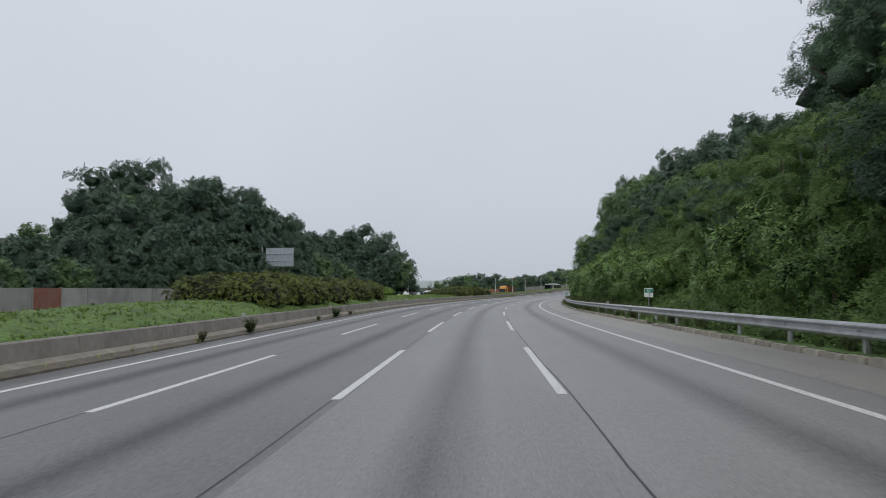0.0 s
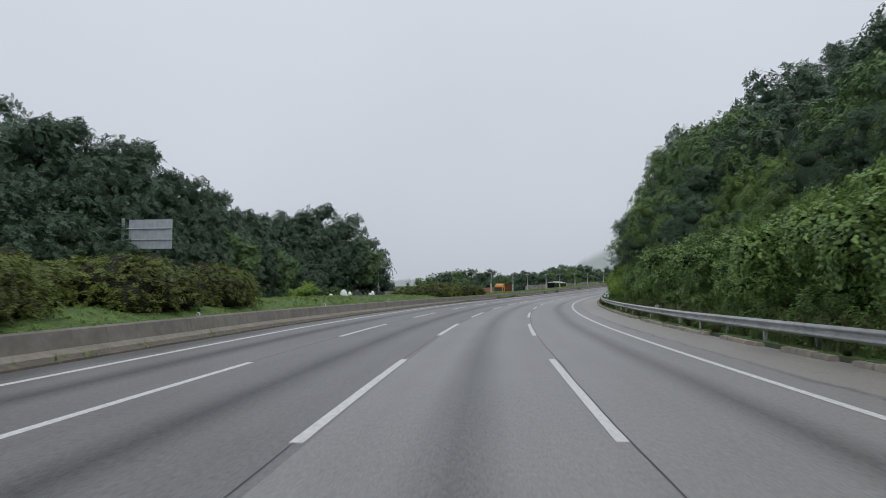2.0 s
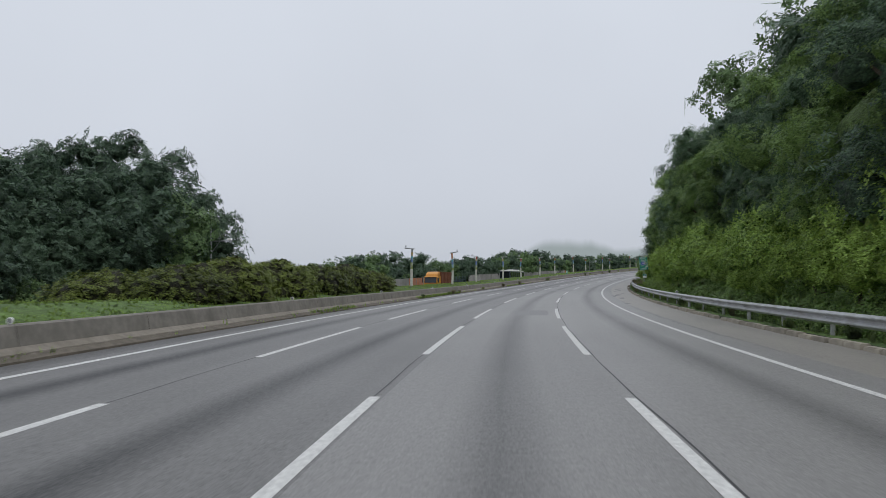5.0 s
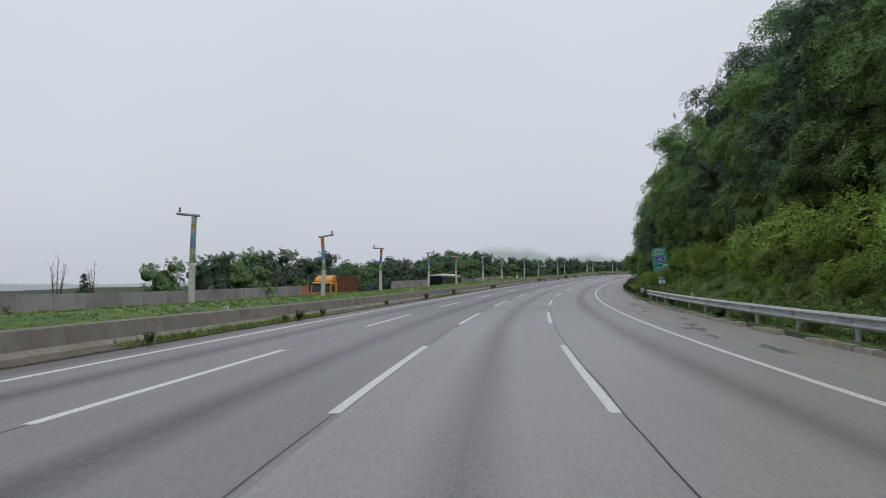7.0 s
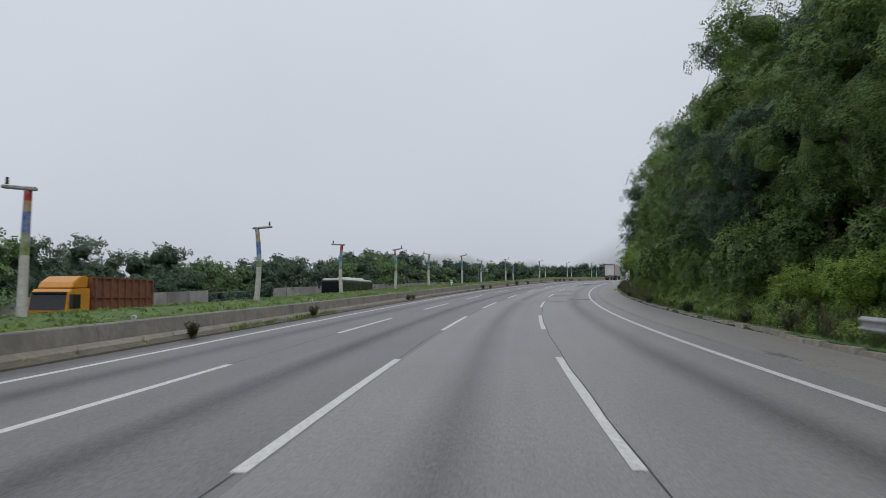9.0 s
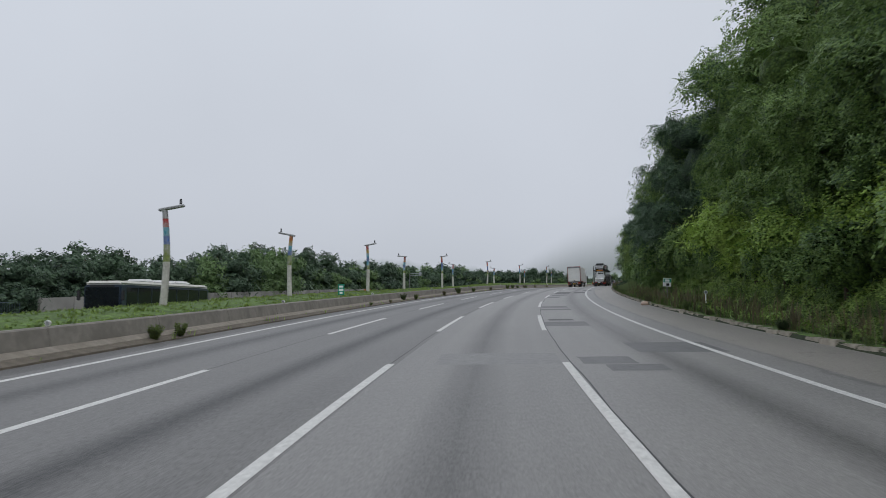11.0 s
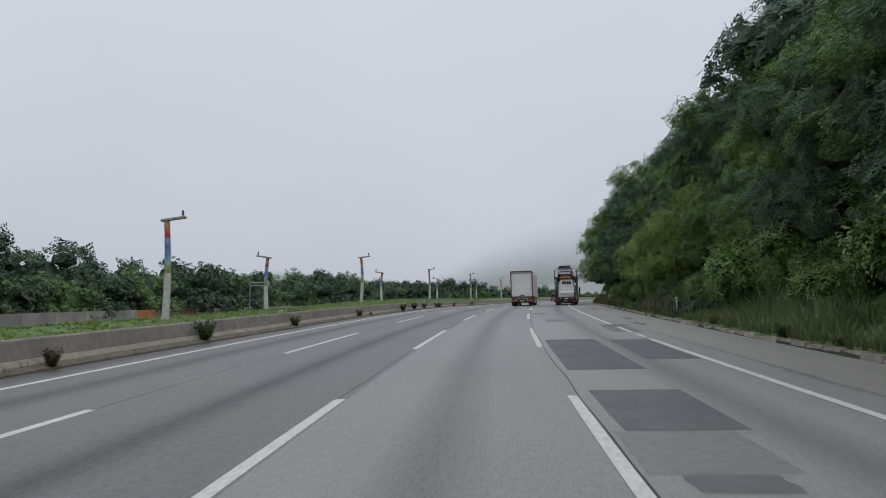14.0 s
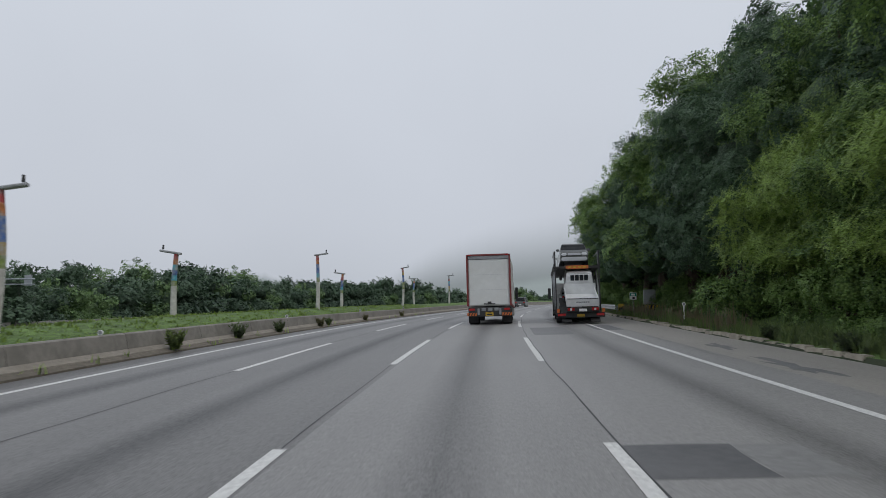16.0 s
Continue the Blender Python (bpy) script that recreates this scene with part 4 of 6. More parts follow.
def left_size(s):
    return float(np.interp(s, [-30, 55, 86, 95, 104, 110, 125, 137, 146, 154, 172, 188, 197, 205, 211, 217, 230], [0.5, 0.55, 0.62, 0.72, 0.8, 0.98, 1.05, 1.3, 1.32, 1.15, 0.95, 1.0, 1.5, 1.5, 0.9, 0.25, 0.1]))


row(MOUND + ["back1"], -41.5, -30, 240, 4.5, lambda s: 0.65 * left_size(s), "wood on the far mound", 1)
mound = []
row(MOUND, -47, -30, 240, 5.0, lambda s: 0.9 * left_size(s), "", into=mound)
row(MOUND, -54, 50, 222, 5.5, lambda s: left_size(s) * (0.85 if s > 183 else 0.6 if s < 105 else 1), "", into=mound)
row(DEEP, -62, 80, 218, 6.5, lambda s: left_size(s) * (0.62 if s > 183 else 0.6 if s < 116 else 0.9), "", into=mound)
row(MOUND, -72, 134, 170, 7.5, left_size, "", into=mound)
row(["small1", "small0", "small1"], -39.6, 98, 205, 3.2, lambda s: 0.45, "", 0.4, into=mound)
joined_wood("mound_wood", mound, "dense dark green wood on a rounded mound beyond the opposite carriageway")
row(SMALL, -41.5, 258, 520, 3.6, lambda s: 0.8 + 0.15 * math.sin(s * 0.13) + (0.3 if s > 310 else 0), "bushes behind the wall", 1)
thicket = []
row(FAR, -47, 250, 700, 5.4, lambda s: 1.0 + 0.2 * math.sin(s * 0.07 + 1) + (0.25 if s > 310 else 0), "", 2, into=thicket)
row(FAR, -42, 520, 860, 6.5, lambda s: 0.95, "", 1, into=thicket)
row(FAR, -58, 480, 860, 8.5, lambda s: 1.2, "", 4, into=thicket)
row(FAR, 18, 480, 860, 8.5, lambda s: 1.2, "", 4, into=thicket)
joined_wood("thicket", thicket, "band of dark green bushes and small trees along the motorway")
for s, d, k in ((268, -45, 0.8), (292, -46, 0.75), (366, -45, 1.05), (232, -44, 0.5)):
    plant_tree("pine0", placed(s, d, height(s, d) - 0.2), (k, k, k), "conifers")
# tall loose trees high on the slope
for s, d, k in ((62, 25.2, 1.3), (56, 23.5, 1.25), (50, 20.5, 1.25)):
    plant_tree("broad2", placed(s, d, height(s, d) - 0.3, 25 * s), (k * 0.95, k * 0.95, k), "roadside wood")
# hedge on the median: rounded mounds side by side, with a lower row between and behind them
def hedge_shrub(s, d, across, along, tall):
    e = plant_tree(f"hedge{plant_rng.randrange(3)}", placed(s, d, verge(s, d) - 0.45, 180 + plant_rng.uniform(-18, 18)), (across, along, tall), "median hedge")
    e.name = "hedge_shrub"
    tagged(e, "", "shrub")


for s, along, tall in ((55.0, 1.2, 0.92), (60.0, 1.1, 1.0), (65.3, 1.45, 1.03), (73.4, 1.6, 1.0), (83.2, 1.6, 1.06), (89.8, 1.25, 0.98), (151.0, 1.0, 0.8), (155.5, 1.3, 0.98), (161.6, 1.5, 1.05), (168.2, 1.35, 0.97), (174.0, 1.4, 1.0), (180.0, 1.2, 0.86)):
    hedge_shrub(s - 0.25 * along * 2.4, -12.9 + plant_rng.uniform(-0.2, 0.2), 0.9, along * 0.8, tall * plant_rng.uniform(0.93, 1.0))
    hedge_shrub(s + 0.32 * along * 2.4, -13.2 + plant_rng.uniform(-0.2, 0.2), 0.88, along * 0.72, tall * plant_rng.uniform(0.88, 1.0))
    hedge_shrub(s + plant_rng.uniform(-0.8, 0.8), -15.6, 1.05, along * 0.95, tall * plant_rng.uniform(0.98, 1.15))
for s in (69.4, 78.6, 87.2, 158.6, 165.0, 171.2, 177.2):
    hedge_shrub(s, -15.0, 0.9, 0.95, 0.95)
for s, d, k in ((112.6, -15.5, 0.58), (117.5, -16.5, 0.3)):
    e = plant_tree("shrub0", placed(s, d, verge(s, d) - 0.1, 180), (k * 1.3, k * 1.3, k), "median shrubs")
    e.name = "shrub"
    tagged(e, "rounded fresh green shrub on the grassy median", "shrub")


# ---- grass and weeds ----
def blades(name, spots, tall, mat, label, seed, lean=0.35, width=0.02):
    """Grass blades: bent pointed strips at (s, d, z) spots."""
    rng = np.random.default_rng(seed)
    verts, faces, ways = [], [], []
    for s, d, z, k in spots:
        p = at(s, d, z)
        for _ in range(4):
            a, h = rng.uniform(0, math.tau), tall * k * rng.uniform(0.55, 1.2)
            o = p + Vector((rng.normal(0, 0.07), rng.normal(0, 0.07), -0.02))
            side = Vector((math.cos(a), math.sin(a), 0)) * width * (0.7 + k)
            way = Vector((math.sin(a), -math.cos(a), 0)) * h * lean * rng.uniform(0.3, 1.4)
            i = len(verts)
            verts += [o - side, o + side, o + way * 0.4 + side * 0.7 + Vector((0, 0, h * 0.6)), o + way * 0.4 - side * 0.7 + Vector((0, 0, h * 0.6)), o + way + Vector((0, 0, h))]
            faces += [(i, i + 1, i + 2, i + 3), (i + 3, i + 2, i + 4)]
            ways += [(0.5 * math.sin(a) * lean, -0.5 * math.cos(a) * lean, 0.8)] * 5
    me = bpy.data.meshes.new(name)
    me.from_pydata(verts, [], faces)
    me.materials.append(mat)
    me.update()
    set_outward(me, np.array(ways))
    return tagged(new(name, me), label, "grass", kind="stuff")


grass_rng = np.random.default_rng(3)
BRUSH = blade_material("roadside_blades", (0.080, 0.140, 0.036), (0.240, 0.335, 0.090))
REED = blade_material("reed_blades", (0.17, 0.26, 0.085), (0.40, 0.52, 0.20))
spots = []
for s, u in zip(grass_rng.uniform(15, 450, 13000), grass_rng.uniform(0, 1, 13000)):
    d = -10.75 - 5.5 * u**1.3
    spots.append((s, d, verge(s, d), 0.6 + 1.1 * abs(noise.noise((s * 0.45, d * 0.7, 2)))))
blades("median_grass", spots, 0.135, BLADE, "uneven bright green grass on the median strip", 1, 0.75, 0.018)
spots = [(s, d, height(s, d), 0.7 + 0.8 * abs(noise.noise((s * 0.2, 3, d)))) for s, d in zip(np.concatenate([grass_rng.uniform(10, 460, 7500), grass_rng.uniform(366, 428, 3000)]), 8.5 + np.concatenate([grass_rng.uniform(0, 2.4, 7500), grass_rng.uniform(0, 3.4, 3000)]))]
blades("roadside_grass", spots, 0.38, BRUSH, "long unmown green grass between kerb and wood", 2, 0.45, 0.010)
spots = []
for a, b in ((58, 84), (88, 112), (216, 232), (262, 318), (352, 362), (384, 412)):
    n = int((b - a) * 8)
    spots += [(s, d, height(s, d), grass_rng.uniform(0.5, 1.1)) for s, d in zip(grass_rng.uniform(a, b, n), grass_rng.uniform(8.7, 10.0, n))]
blades("dry_grass", spots, 0.95, DRY, "tall dry straw-coloured grass along the guardrail", 4, 0.3, 0.012)
spots = [(s, d, height(s, d) - 0.05, (0.3 + 0.2 * (d - 8.9)) * (1 + 0.9 * noise.noise((s * 0.35, d * 0.6, 4))) * grass_rng.uniform(0.7, 1.15)) for s, d in zip(grass_rng.uniform(322, 349, 2300), 8.9 + 2.6 * grass_rng.uniform(0, 1, 2600) ** 0.8)]
blades("tall_reeds", spots, 1.35, REED, "tall arching green reed grass behind the kerb", 6, 0.6, 0.014)
spots = [(s, d, rise(-9.8) + 0.06, grass_rng.uniform(0.5, 1.2)) for s, d in zip(np.concatenate([grass_rng.uniform(184, 203, 500), grass_rng.uniform(158, 166, 90), grass_rng.uniform(236, 250, 160), grass_rng.uniform(20, 440, 300)]), grass_rng.uniform(-10.05, -9.72, 1050))]
blades("ledge_grass", spots, 0.22, BLADE, "thin grass rooted in the dirt on the barrier's ledge", 8, 0.5, 0.012)
# dirt-rooted weeds at the foot of the barrier and along the kerb
WEED = {}
WEED_GREEN = [blade_material(n, a, b) for n, a, b in (("dark_weed", (0.045, 0.080, 0.028), (0.14, 0.21, 0.065)), ("fresh_weed", (0.08, 0.14, 0.035), (0.22, 0.31, 0.075)), ("dry_weed", (0.10, 0.10, 0.045), (0.24, 0.23, 0.10)))]


def tuft_mesh(k):
    """A bushy weed: many thin stems that fan out, each set with narrow leaves."""
    rng = np.random.default_rng(40 + k)
    verts, ways = [], []
    for _ in range(74):
        a, lean, tall = rng.uniform(0, math.tau), rng.uniform(0.05, 0.5), rng.uniform(0.35, 0.75)
        foot = np.array([0.09 * math.cos(a), 0.09 * math.sin(a), 0.0])
        way = np.array([math.cos(a) * lean, math.sin(a) * lean, 1.0])
        for t in np.linspace(0.12, 1.0, 7):
            p = foot + way * tall * t - np.array([0, 0, 0.25 * tall * lean * t * t])
            out = rng.normal(size=3) * 0.6 + way
            out /= np.linalg.norm(out)
            side = np.cross(out, rng.normal(size=3))
            side /= np.linalg.norm(side)
            size = rng.uniform(0.10, 0.20)
            verts += [p - side * size * 0.26, p + side * size * 0.26, p + out * size]
            ways += [(out + (0, 0, 0.6)) / 1.2] * 3
    me = triangles_mesh("weed", np.array(verts), np.arange(len(verts)).reshape(-1, 3))
    set_outward(me, np.array(ways))
    me.materials.append(WEED_GREEN[k])
    return me


for k in range(3):
    WEED[k] = tuft_mesh(k)


barrier_weeds, kerb_weeds = [], []


def weed(s, d, size, kind=0, into=barrier_weeds):
    into.append((WEED[kind], placed(s, d, rise(d) + (0.06 if d < 0 else 0.02), 40 * s) @ Matrix.Diagonal((size * 0.8, size * 0.8, size * 0.8, 1))))


for s, d, size, kind in ((44.5, -9.75, 1.0, 0), (38.9, -9.75, 0.6, 2), (63, -9.8, 1.05, 0), (57.5, -9.7, 0.45, 1), (68, -9.8, 0.5, 2), (185.6, -9.7, 0.55, 0), (199, -9.6, 0.7, 2), (197.3, -9.7, 0.5, 1), (203, -9.7, 0.55, 2), (218, -9.8, 0.6, 1), (232, -9.7, 0.8, 2), (246, -9.8, 0.9, 2), (271.2, -9.9, 0.8, 1), (272.7, -9.8, 0.75, 1),
                         (311.9, -10.0, 1.15, 0), (315.7, -9.7, 0.95, 1), (306, -9.7, 0.5, 2), (300, -9.7, 0.5, 1), (330.3, -9.8, 0.9, 2), (339.4, -9.9, 1.5, 0), (350.3, -9.9, 1.15, 1), (364.8, -9.9, 1.0, 2), (368, -9.8, 0.5, 1), (380.9, -9.8, 1.45, 1), (387.3, -9.95, 1.35, 0), (392.8, -9.95, 1.2, 0), (400.5, -9.9, 1.1, 2), (402.4, -9.9, 1.0, 0), (413, -9.9, 1.0, 2), (428, -9.9, 1.0, 2)):
    weed(s, d, size * (0.8 if s > 290 else 1), kind)
for k in range(60):
    s = 22 + 6.3 * k + plant_rng.uniform(-2, 2)
    weed(s, 8.6 + plant_rng.uniform(-0.15, 0.4), plant_rng.uniform(0.45, 1.0), plant_rng.randrange(3), kerb_weeds)
joined_wood("barrier_weeds", barrier_weeds, "tufts of green weeds at the median barrier's foot", "weeds")
joined_wood("kerb_weeds", kerb_weeds, "weeds hanging over the kerb stones", "weeds")
# creepers and low growth that cover the slope under the trees
n = 52000
u = grass_rng.uniform(0, 1, n)
slope_s, slope_d = grass_rng.uniform(5, 470, n), 8.9 + 6.5 * u**1.5
kept = ~(((slope_s > 319) & (slope_s < 350) | (slope_s > 370) & (slope_s < 427)) & (slope_d < 11.4) | (slope_s > 200) & (slope_s < 226) & (slope_d < 9.2) | (slope_s > 42) & (slope_s < 56) & (slope_d < 10.2))
slope_s, slope_d = slope_s[kept], slope_d[kept]
n = len(slope_s)
places = np.array([at(s, d, height(s, d) + min(d - 8.7, 1.5) * abs(noise.noise((s * 0.4, d * 0.4, 1))) + 0.15) for s, d in zip(slope_s, slope_d)])
turns = np.interp(slope_s, ALONG, TURN)
facing = np.stack([-0.7 * np.cos(turns), 0.7 * np.sin(turns), np.ones(n)], -1) + 0.5 * grass_rng.normal(size=(n, 3))
sizes = grass_rng.uniform(0.25, 0.55, n)
# one stretch gets dark leaves that paint in the shade under its trees
shade_stretch, fresh_stretch = (slope_s > 338) & (slope_s < 378), (slope_s > 180) & (slope_s < 318)
for name, mine, surface, label in (("creepers", fresh_stretch, LEAF_FROND, "fresh green creepers sprawling over the slope behind the guardrail"), ("undergrowth", ~shade_stretch & ~fresh_stretch, LEAF_MID, "creepers and low leafy growth covering the slope"), ("dark_undergrowth", shade_stretch, LEAF_DARK, "low growth on the slope, coloured dark for the shade under the trees")):
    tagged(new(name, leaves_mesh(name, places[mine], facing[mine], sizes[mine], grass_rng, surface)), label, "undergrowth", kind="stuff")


# ---- street furniture ----
MURAL = [material("mural_" + n, c, 0.7, vary=0.3, scale=7, dirt=(0.40, 0.39, 0.37), dirt_amount=0.9, dirt_scale=4) for n, c in (("orange", (0.45, 0.16, 0.05)), ("blue", (0.06, 0.14, 0.38)), ("red", (0.40, 0.05, 0.05)), ("green", (0.20, 0.26, 0.07)), ("teal", (0.08, 0.32, 0.42)), ("ochre", (0.40, 0.28, 0.08)), ("grey", (0.12, 0.13, 0.15)))]
POST_WHITE = material("chalky_white_post", (0.55, 0.54, 0.50), 0.85, vary=0.2, scale=5, bump=0.4, bump_scale=18, dirt=(0.3, 0.29, 0.27), dirt_amount=0.6, dirt_scale=2)
POST_ARM = material("weathered_arm", (0.42, 0.43, 0.44), 0.7, vary=0.25, scale=4, dirt=(0.1, 0.1, 0.11), dirt_amount=0.6, dirt_scale=2)


def mural_post(s, d, top, way, seed):
    """A crooked post, chalky white below and painted in bands above, with a slanting arm on top that carries a short upright stub."""
    rng = random.Random(seed)
    ground = verge(s, d)
    e = thing("painted_post", placed(s, d, ground), "crooked post painted in coloured bands over a chalky white foot", "post", "painted posts on the median")
    tall = top - ground
    bend = rng.uniform(0.04, 0.14) * way

    def axis(z):
        t = z / tall
        return Vector((bend * math.sin(2.6 * t) - 0.10 * way * t, 0.04 * math.sin(3 * t), z))

    def sleeve(name, z0, z1, mat):
        bm = bmesh.new()
        rings = []
        for i in range(4):
            z = z0 + (z1 - z0) * i / 3
            r = 0.145 - 0.04 * z / tall
            c = axis(z)
            rings.append([bm.verts.new(c + Vector((r * math.cos(a * math.tau / 12), r * math.sin(a * math.tau / 12), 0))) for a in range(12)])
        for a, b in zip(rings, rings[1:]):
            for j in range(12):
                bm.faces.new((a[j], a[(j + 1) % 12], b[(j + 1) % 12], b[j]))
        bm.faces.new(rings[0][::-1])
        bm.faces.new(rings[-1])
        part(name, bm, mat, e, smooth=False)

    cut = tall * rng.uniform(0.42, 0.52)
    sleeve("foot", -0.2, cut, POST_WHITE)
    low, high = rng.choice((MURAL[3], MURAL[5], MURAL[4])), rng.choice((MURAL[2], MURAL[0], MURAL[5]))
    colours = [MURAL[3], low, MURAL[1], rng.choice((MURAL[1], MURAL[4])), high, rng.choice((MURAL[0], MURAL[2], POST_ARM))]
    for i in range(6):
        sleeve("painted_band", cut + (tall - cut) * i / 6, cut + (tall - cut) * (i + 1) / 6, colours[i])
    c = axis(tall)
    slope = rng.uniform(0.05, 0.2)
    tilt = Matrix.Translation(c) @ Matrix.Rotation(-way * slope, 4, "Y")
    bm = extruded([(-0.10, -0.01), (0.10, -0.01), (0.12, 0.06), (0.06, 0.10), (-0.06, 0.10), (-0.12, 0.06)], -0.22 if way > 0 else -0.78, 0.78 if way > 0 else 0.22, 0.02)
    bmesh.ops.transform(bm, matrix=tilt, verts=bm.verts)
    arm = part("arm", bm, POST_ARM, e, "slanting arm on top of the post")
    end = tilt @ Vector((way * 0.66, 0, 0.12))
    bm = rod(bmesh.new(), end, end + Vector((0, 0, 0.2)), 0.05, 0.04, 8)
    part("stub", bm, DARK_METAL, arm)


for i, (s, d, top, way) in enumerate(((195.4, -13.1, 4.37, -1), (211.2, -12.3, 4.39, 1), (228.0, -12.85, 4.27, -1), (244.7, -12.35, 4.33, 1), (261.0, -12.65, 4.2, -1), (276.9, -12.5, 4.35, 1), (292.2, -12.7, 4.25, -1), (309.7, -12.5, 4.45, 1), (325.0, -13.0, 3.95, -1),
                                      (341.3, -12.3, 4.4, 1), (359.3, -14.6, 3.75, -1), (375.7, -12.4, 4.5, 1), (389.8, -13.9, 3.6, -1), (408.5, -12.3, 4.6, 1), (420, -13.6, 3.7, -1), (440, -12.3, 5.0, 1), (454, -14, 4.2, -1), (470, -12.3, 5.0, 1), (502, -12.3, 5.0, 1))):
    mural_post(s, d, top, way, 100 + i)

SIGN_GREEN = material("green_sign_sheet", (0.012, 0.29, 0.185), 0.45, vary=0.06, scale=2)
SIGN_BLUE = material("blue_sign_sheet", (0.012, 0.06, 0.42), 0.45, vary=0.05)
SIGN_WHITE = material("white_sign_sheet", (0.88, 0.89, 0.88), 0.5, vary=0.06, scale=3)
SIGN_BACK = material("sign_back_aluminium", (0.42, 0.45, 0.48), 0.5, 0.3, vary=0.12, scale=2)
POLE_GREY = material("grey_pole", (0.30, 0.31, 0.32), 0.55, 0.3, vary=0.15, scale=3)


def lettering(text, size, x, z, y, mat, parent, align="CENTER"):
    """Raised letters on a board that faces the traffic."""
    curve = bpy.data.curves.new("lettering", "FONT")
    curve.body, curve.size, curve.align_x, curve.align_y, curve.extrude = text, size, align, "CENTER", 0.002
    ob = new("lettering", curve)
    me = bpy.data.meshes.new_from_object(ob)
    bpy.data.objects.remove(ob)
    me.materials.clear()
    me.materials.append(mat)
    ob = new("lettering", me)
    ob.parent = parent
    ob.matrix_local = pose(x, y, z, 90)
    return ob


def km_plate(parent, z, top_text, low_text, x=0.0, lean=0.0):
    """A small plate, green above and white below."""
    plate = part("plate", box(-0.24, 0.24, -0.035, -0.02, -0.25, 0.25, 0.006), SIGN_WHITE, parent)
    plate.matrix_local = pose(x, 0, z, 0, lean, 0)
    part("green_field", box(-0.215, 0.215, -0.040, -0.036, 0.0, 0.215), SIGN_GREEN, plate)
    if top_text:
        lettering(top_text, 0.24, 0, 0.105, -0.043, SIGN_WHITE, plate)
        lettering(low_text, 0.25, 0.02, -0.125, -0.039, BLACK, plate)
    else:
        part("bar", box(-0.13, 0.13, -0.044, -0.041, 0.04, 0.17), SIGN_WHITE, plate)
        part("bar", box(-0.04, 0.12, -0.040, -0.036, -0.2, -0.06), BLACK, plate)
    return plate


for s, d, z, a, b in ((54.1, 9.6, 1.64, "62", ".3"), (135.7, 8.75, 1.35, "", ""), (296, 9.35, 1.5, "", ""), (411, 9.7, 1.55, "", "")):
    g = height(s, d)
    e = thing("distance_marker", placed(s, d, g), "small green and white distance plate on a thin steel post", "road sign", "distance markers")
    part("post", rod(bmesh.new(), (0, 0, -0.2), (0, 0, z - g), 0.03), POLE_GREY, e)
    km_plate(e, z - g, a, b, lean=3)

# the exit sign, leaning on its pole
g = height(226.4, 10.1)
exit_sign = thing("exit_sign", placed(226.4, 10.1, g, -3), "leaning green motorway exit sign with a blue route oval", "road sign")
part("pole", rod(bmesh.new(), (0.05, 0.03, -0.4), (0.03, 0.03, 2.6), 0.05), POLE_GREY, exit_sign)
board = part("board", box(-0.54, 0.54, -0.03, 0.0, -0.86, 0.86, 0.01), SIGN_GREEN, exit_sign, "dark green sign board")
board.matrix_local = pose(0.0, -0.03, 3.2 - g, 0, -5, 0)
for x0, x1, z0, z1 in ((-0.525, 0.525, 0.835, 0.85), (-0.525, 0.525, -0.85, -0.835), (-0.525, -0.51, -0.835, 0.835), (0.51, 0.525, -0.835, 0.835), (-0.51, 0.51, 0.335, 0.35), (-0.51, 0.51, -0.35, -0.335)):
    part("border", box(x0, x1, -0.036, -0.031, z0, z1), SIGN_WHITE, board)
lettering("양지 IC", 0.27, 0, 0.66, -0.033, SIGN_WHITE, board)
lettering("Yangji IC", 0.19, 0, 0.44, -0.033, SIGN_WHITE, board)
for r, y, mat in ((1.0, -0.034, SIGN_WHITE), (0.92, -0.038, SIGN_BLUE)):
    bm = bmesh.new()
    bmesh.ops.create_circle(bm, cap_ends=True, segments=32, radius=r, matrix=Matrix.Translation((0, y, 0)) @ Matrix.Diagonal((0.39, 1, 0.27, 1)) @ Matrix.Rotation(radians(90), 4, "X"))
    part("route_oval", bm, mat, board)
lettering("42", 0.40, 0, 0, -0.041, SIGN_WHITE, board)
lettering("1.5 km", 0.21, -0.14, -0.66, -0.033, SIGN_WHITE, board)
bm = bmesh.new()
block(bm, 0.2, 0.26, -0.036, -0.032, -0.72, -0.46)
block(bm, 0.2, 0.36, -0.036, -0.032, -0.5, -0.44)
tri_verts = [bm.verts.new((x, -0.035, z)) for x, z in ((0.35, -0.56), (0.35, -0.38), (0.48, -0.47))]
bm.faces.new(tri_verts)
part("arrow", bm, SIGN_WHITE, board)
km_plate(exit_sign, 1.55 - g, "62", ".1", 0.12, -1)

# signs that face the opposite carriageway, seen from behind
def back_sign(s, d, board_w, board_h, z, pole_up, reach, ground, label, frame_only=False, thick=0.16, apart=0.55):
    e = thing("gantry_sign", placed(s, d, ground), label, "road sign")
    part("pole", rod(bmesh.new(), (0, 0, -0.3), (0, 0, pole_up - ground), thick, thick * 0.9, 14), POLE_GREY, e)
    for k in (-apart, apart):
        part("arm", rod(bmesh.new(), (0, 0, z - ground + k), (reach + board_w, 0, z - ground + k), 0.06 if thick > 0.1 else 0.045), SIGN_BACK, e)
    if not frame_only:
        for i in range(10):
            part("board_strip", box(reach + board_w * i / 10, reach + board_w * (i + 1) / 10 - 0.02, 0.07, 0.11, z - ground - board_h / 2, z - ground + board_h / 2), SIGN_BACK, e)
    return e


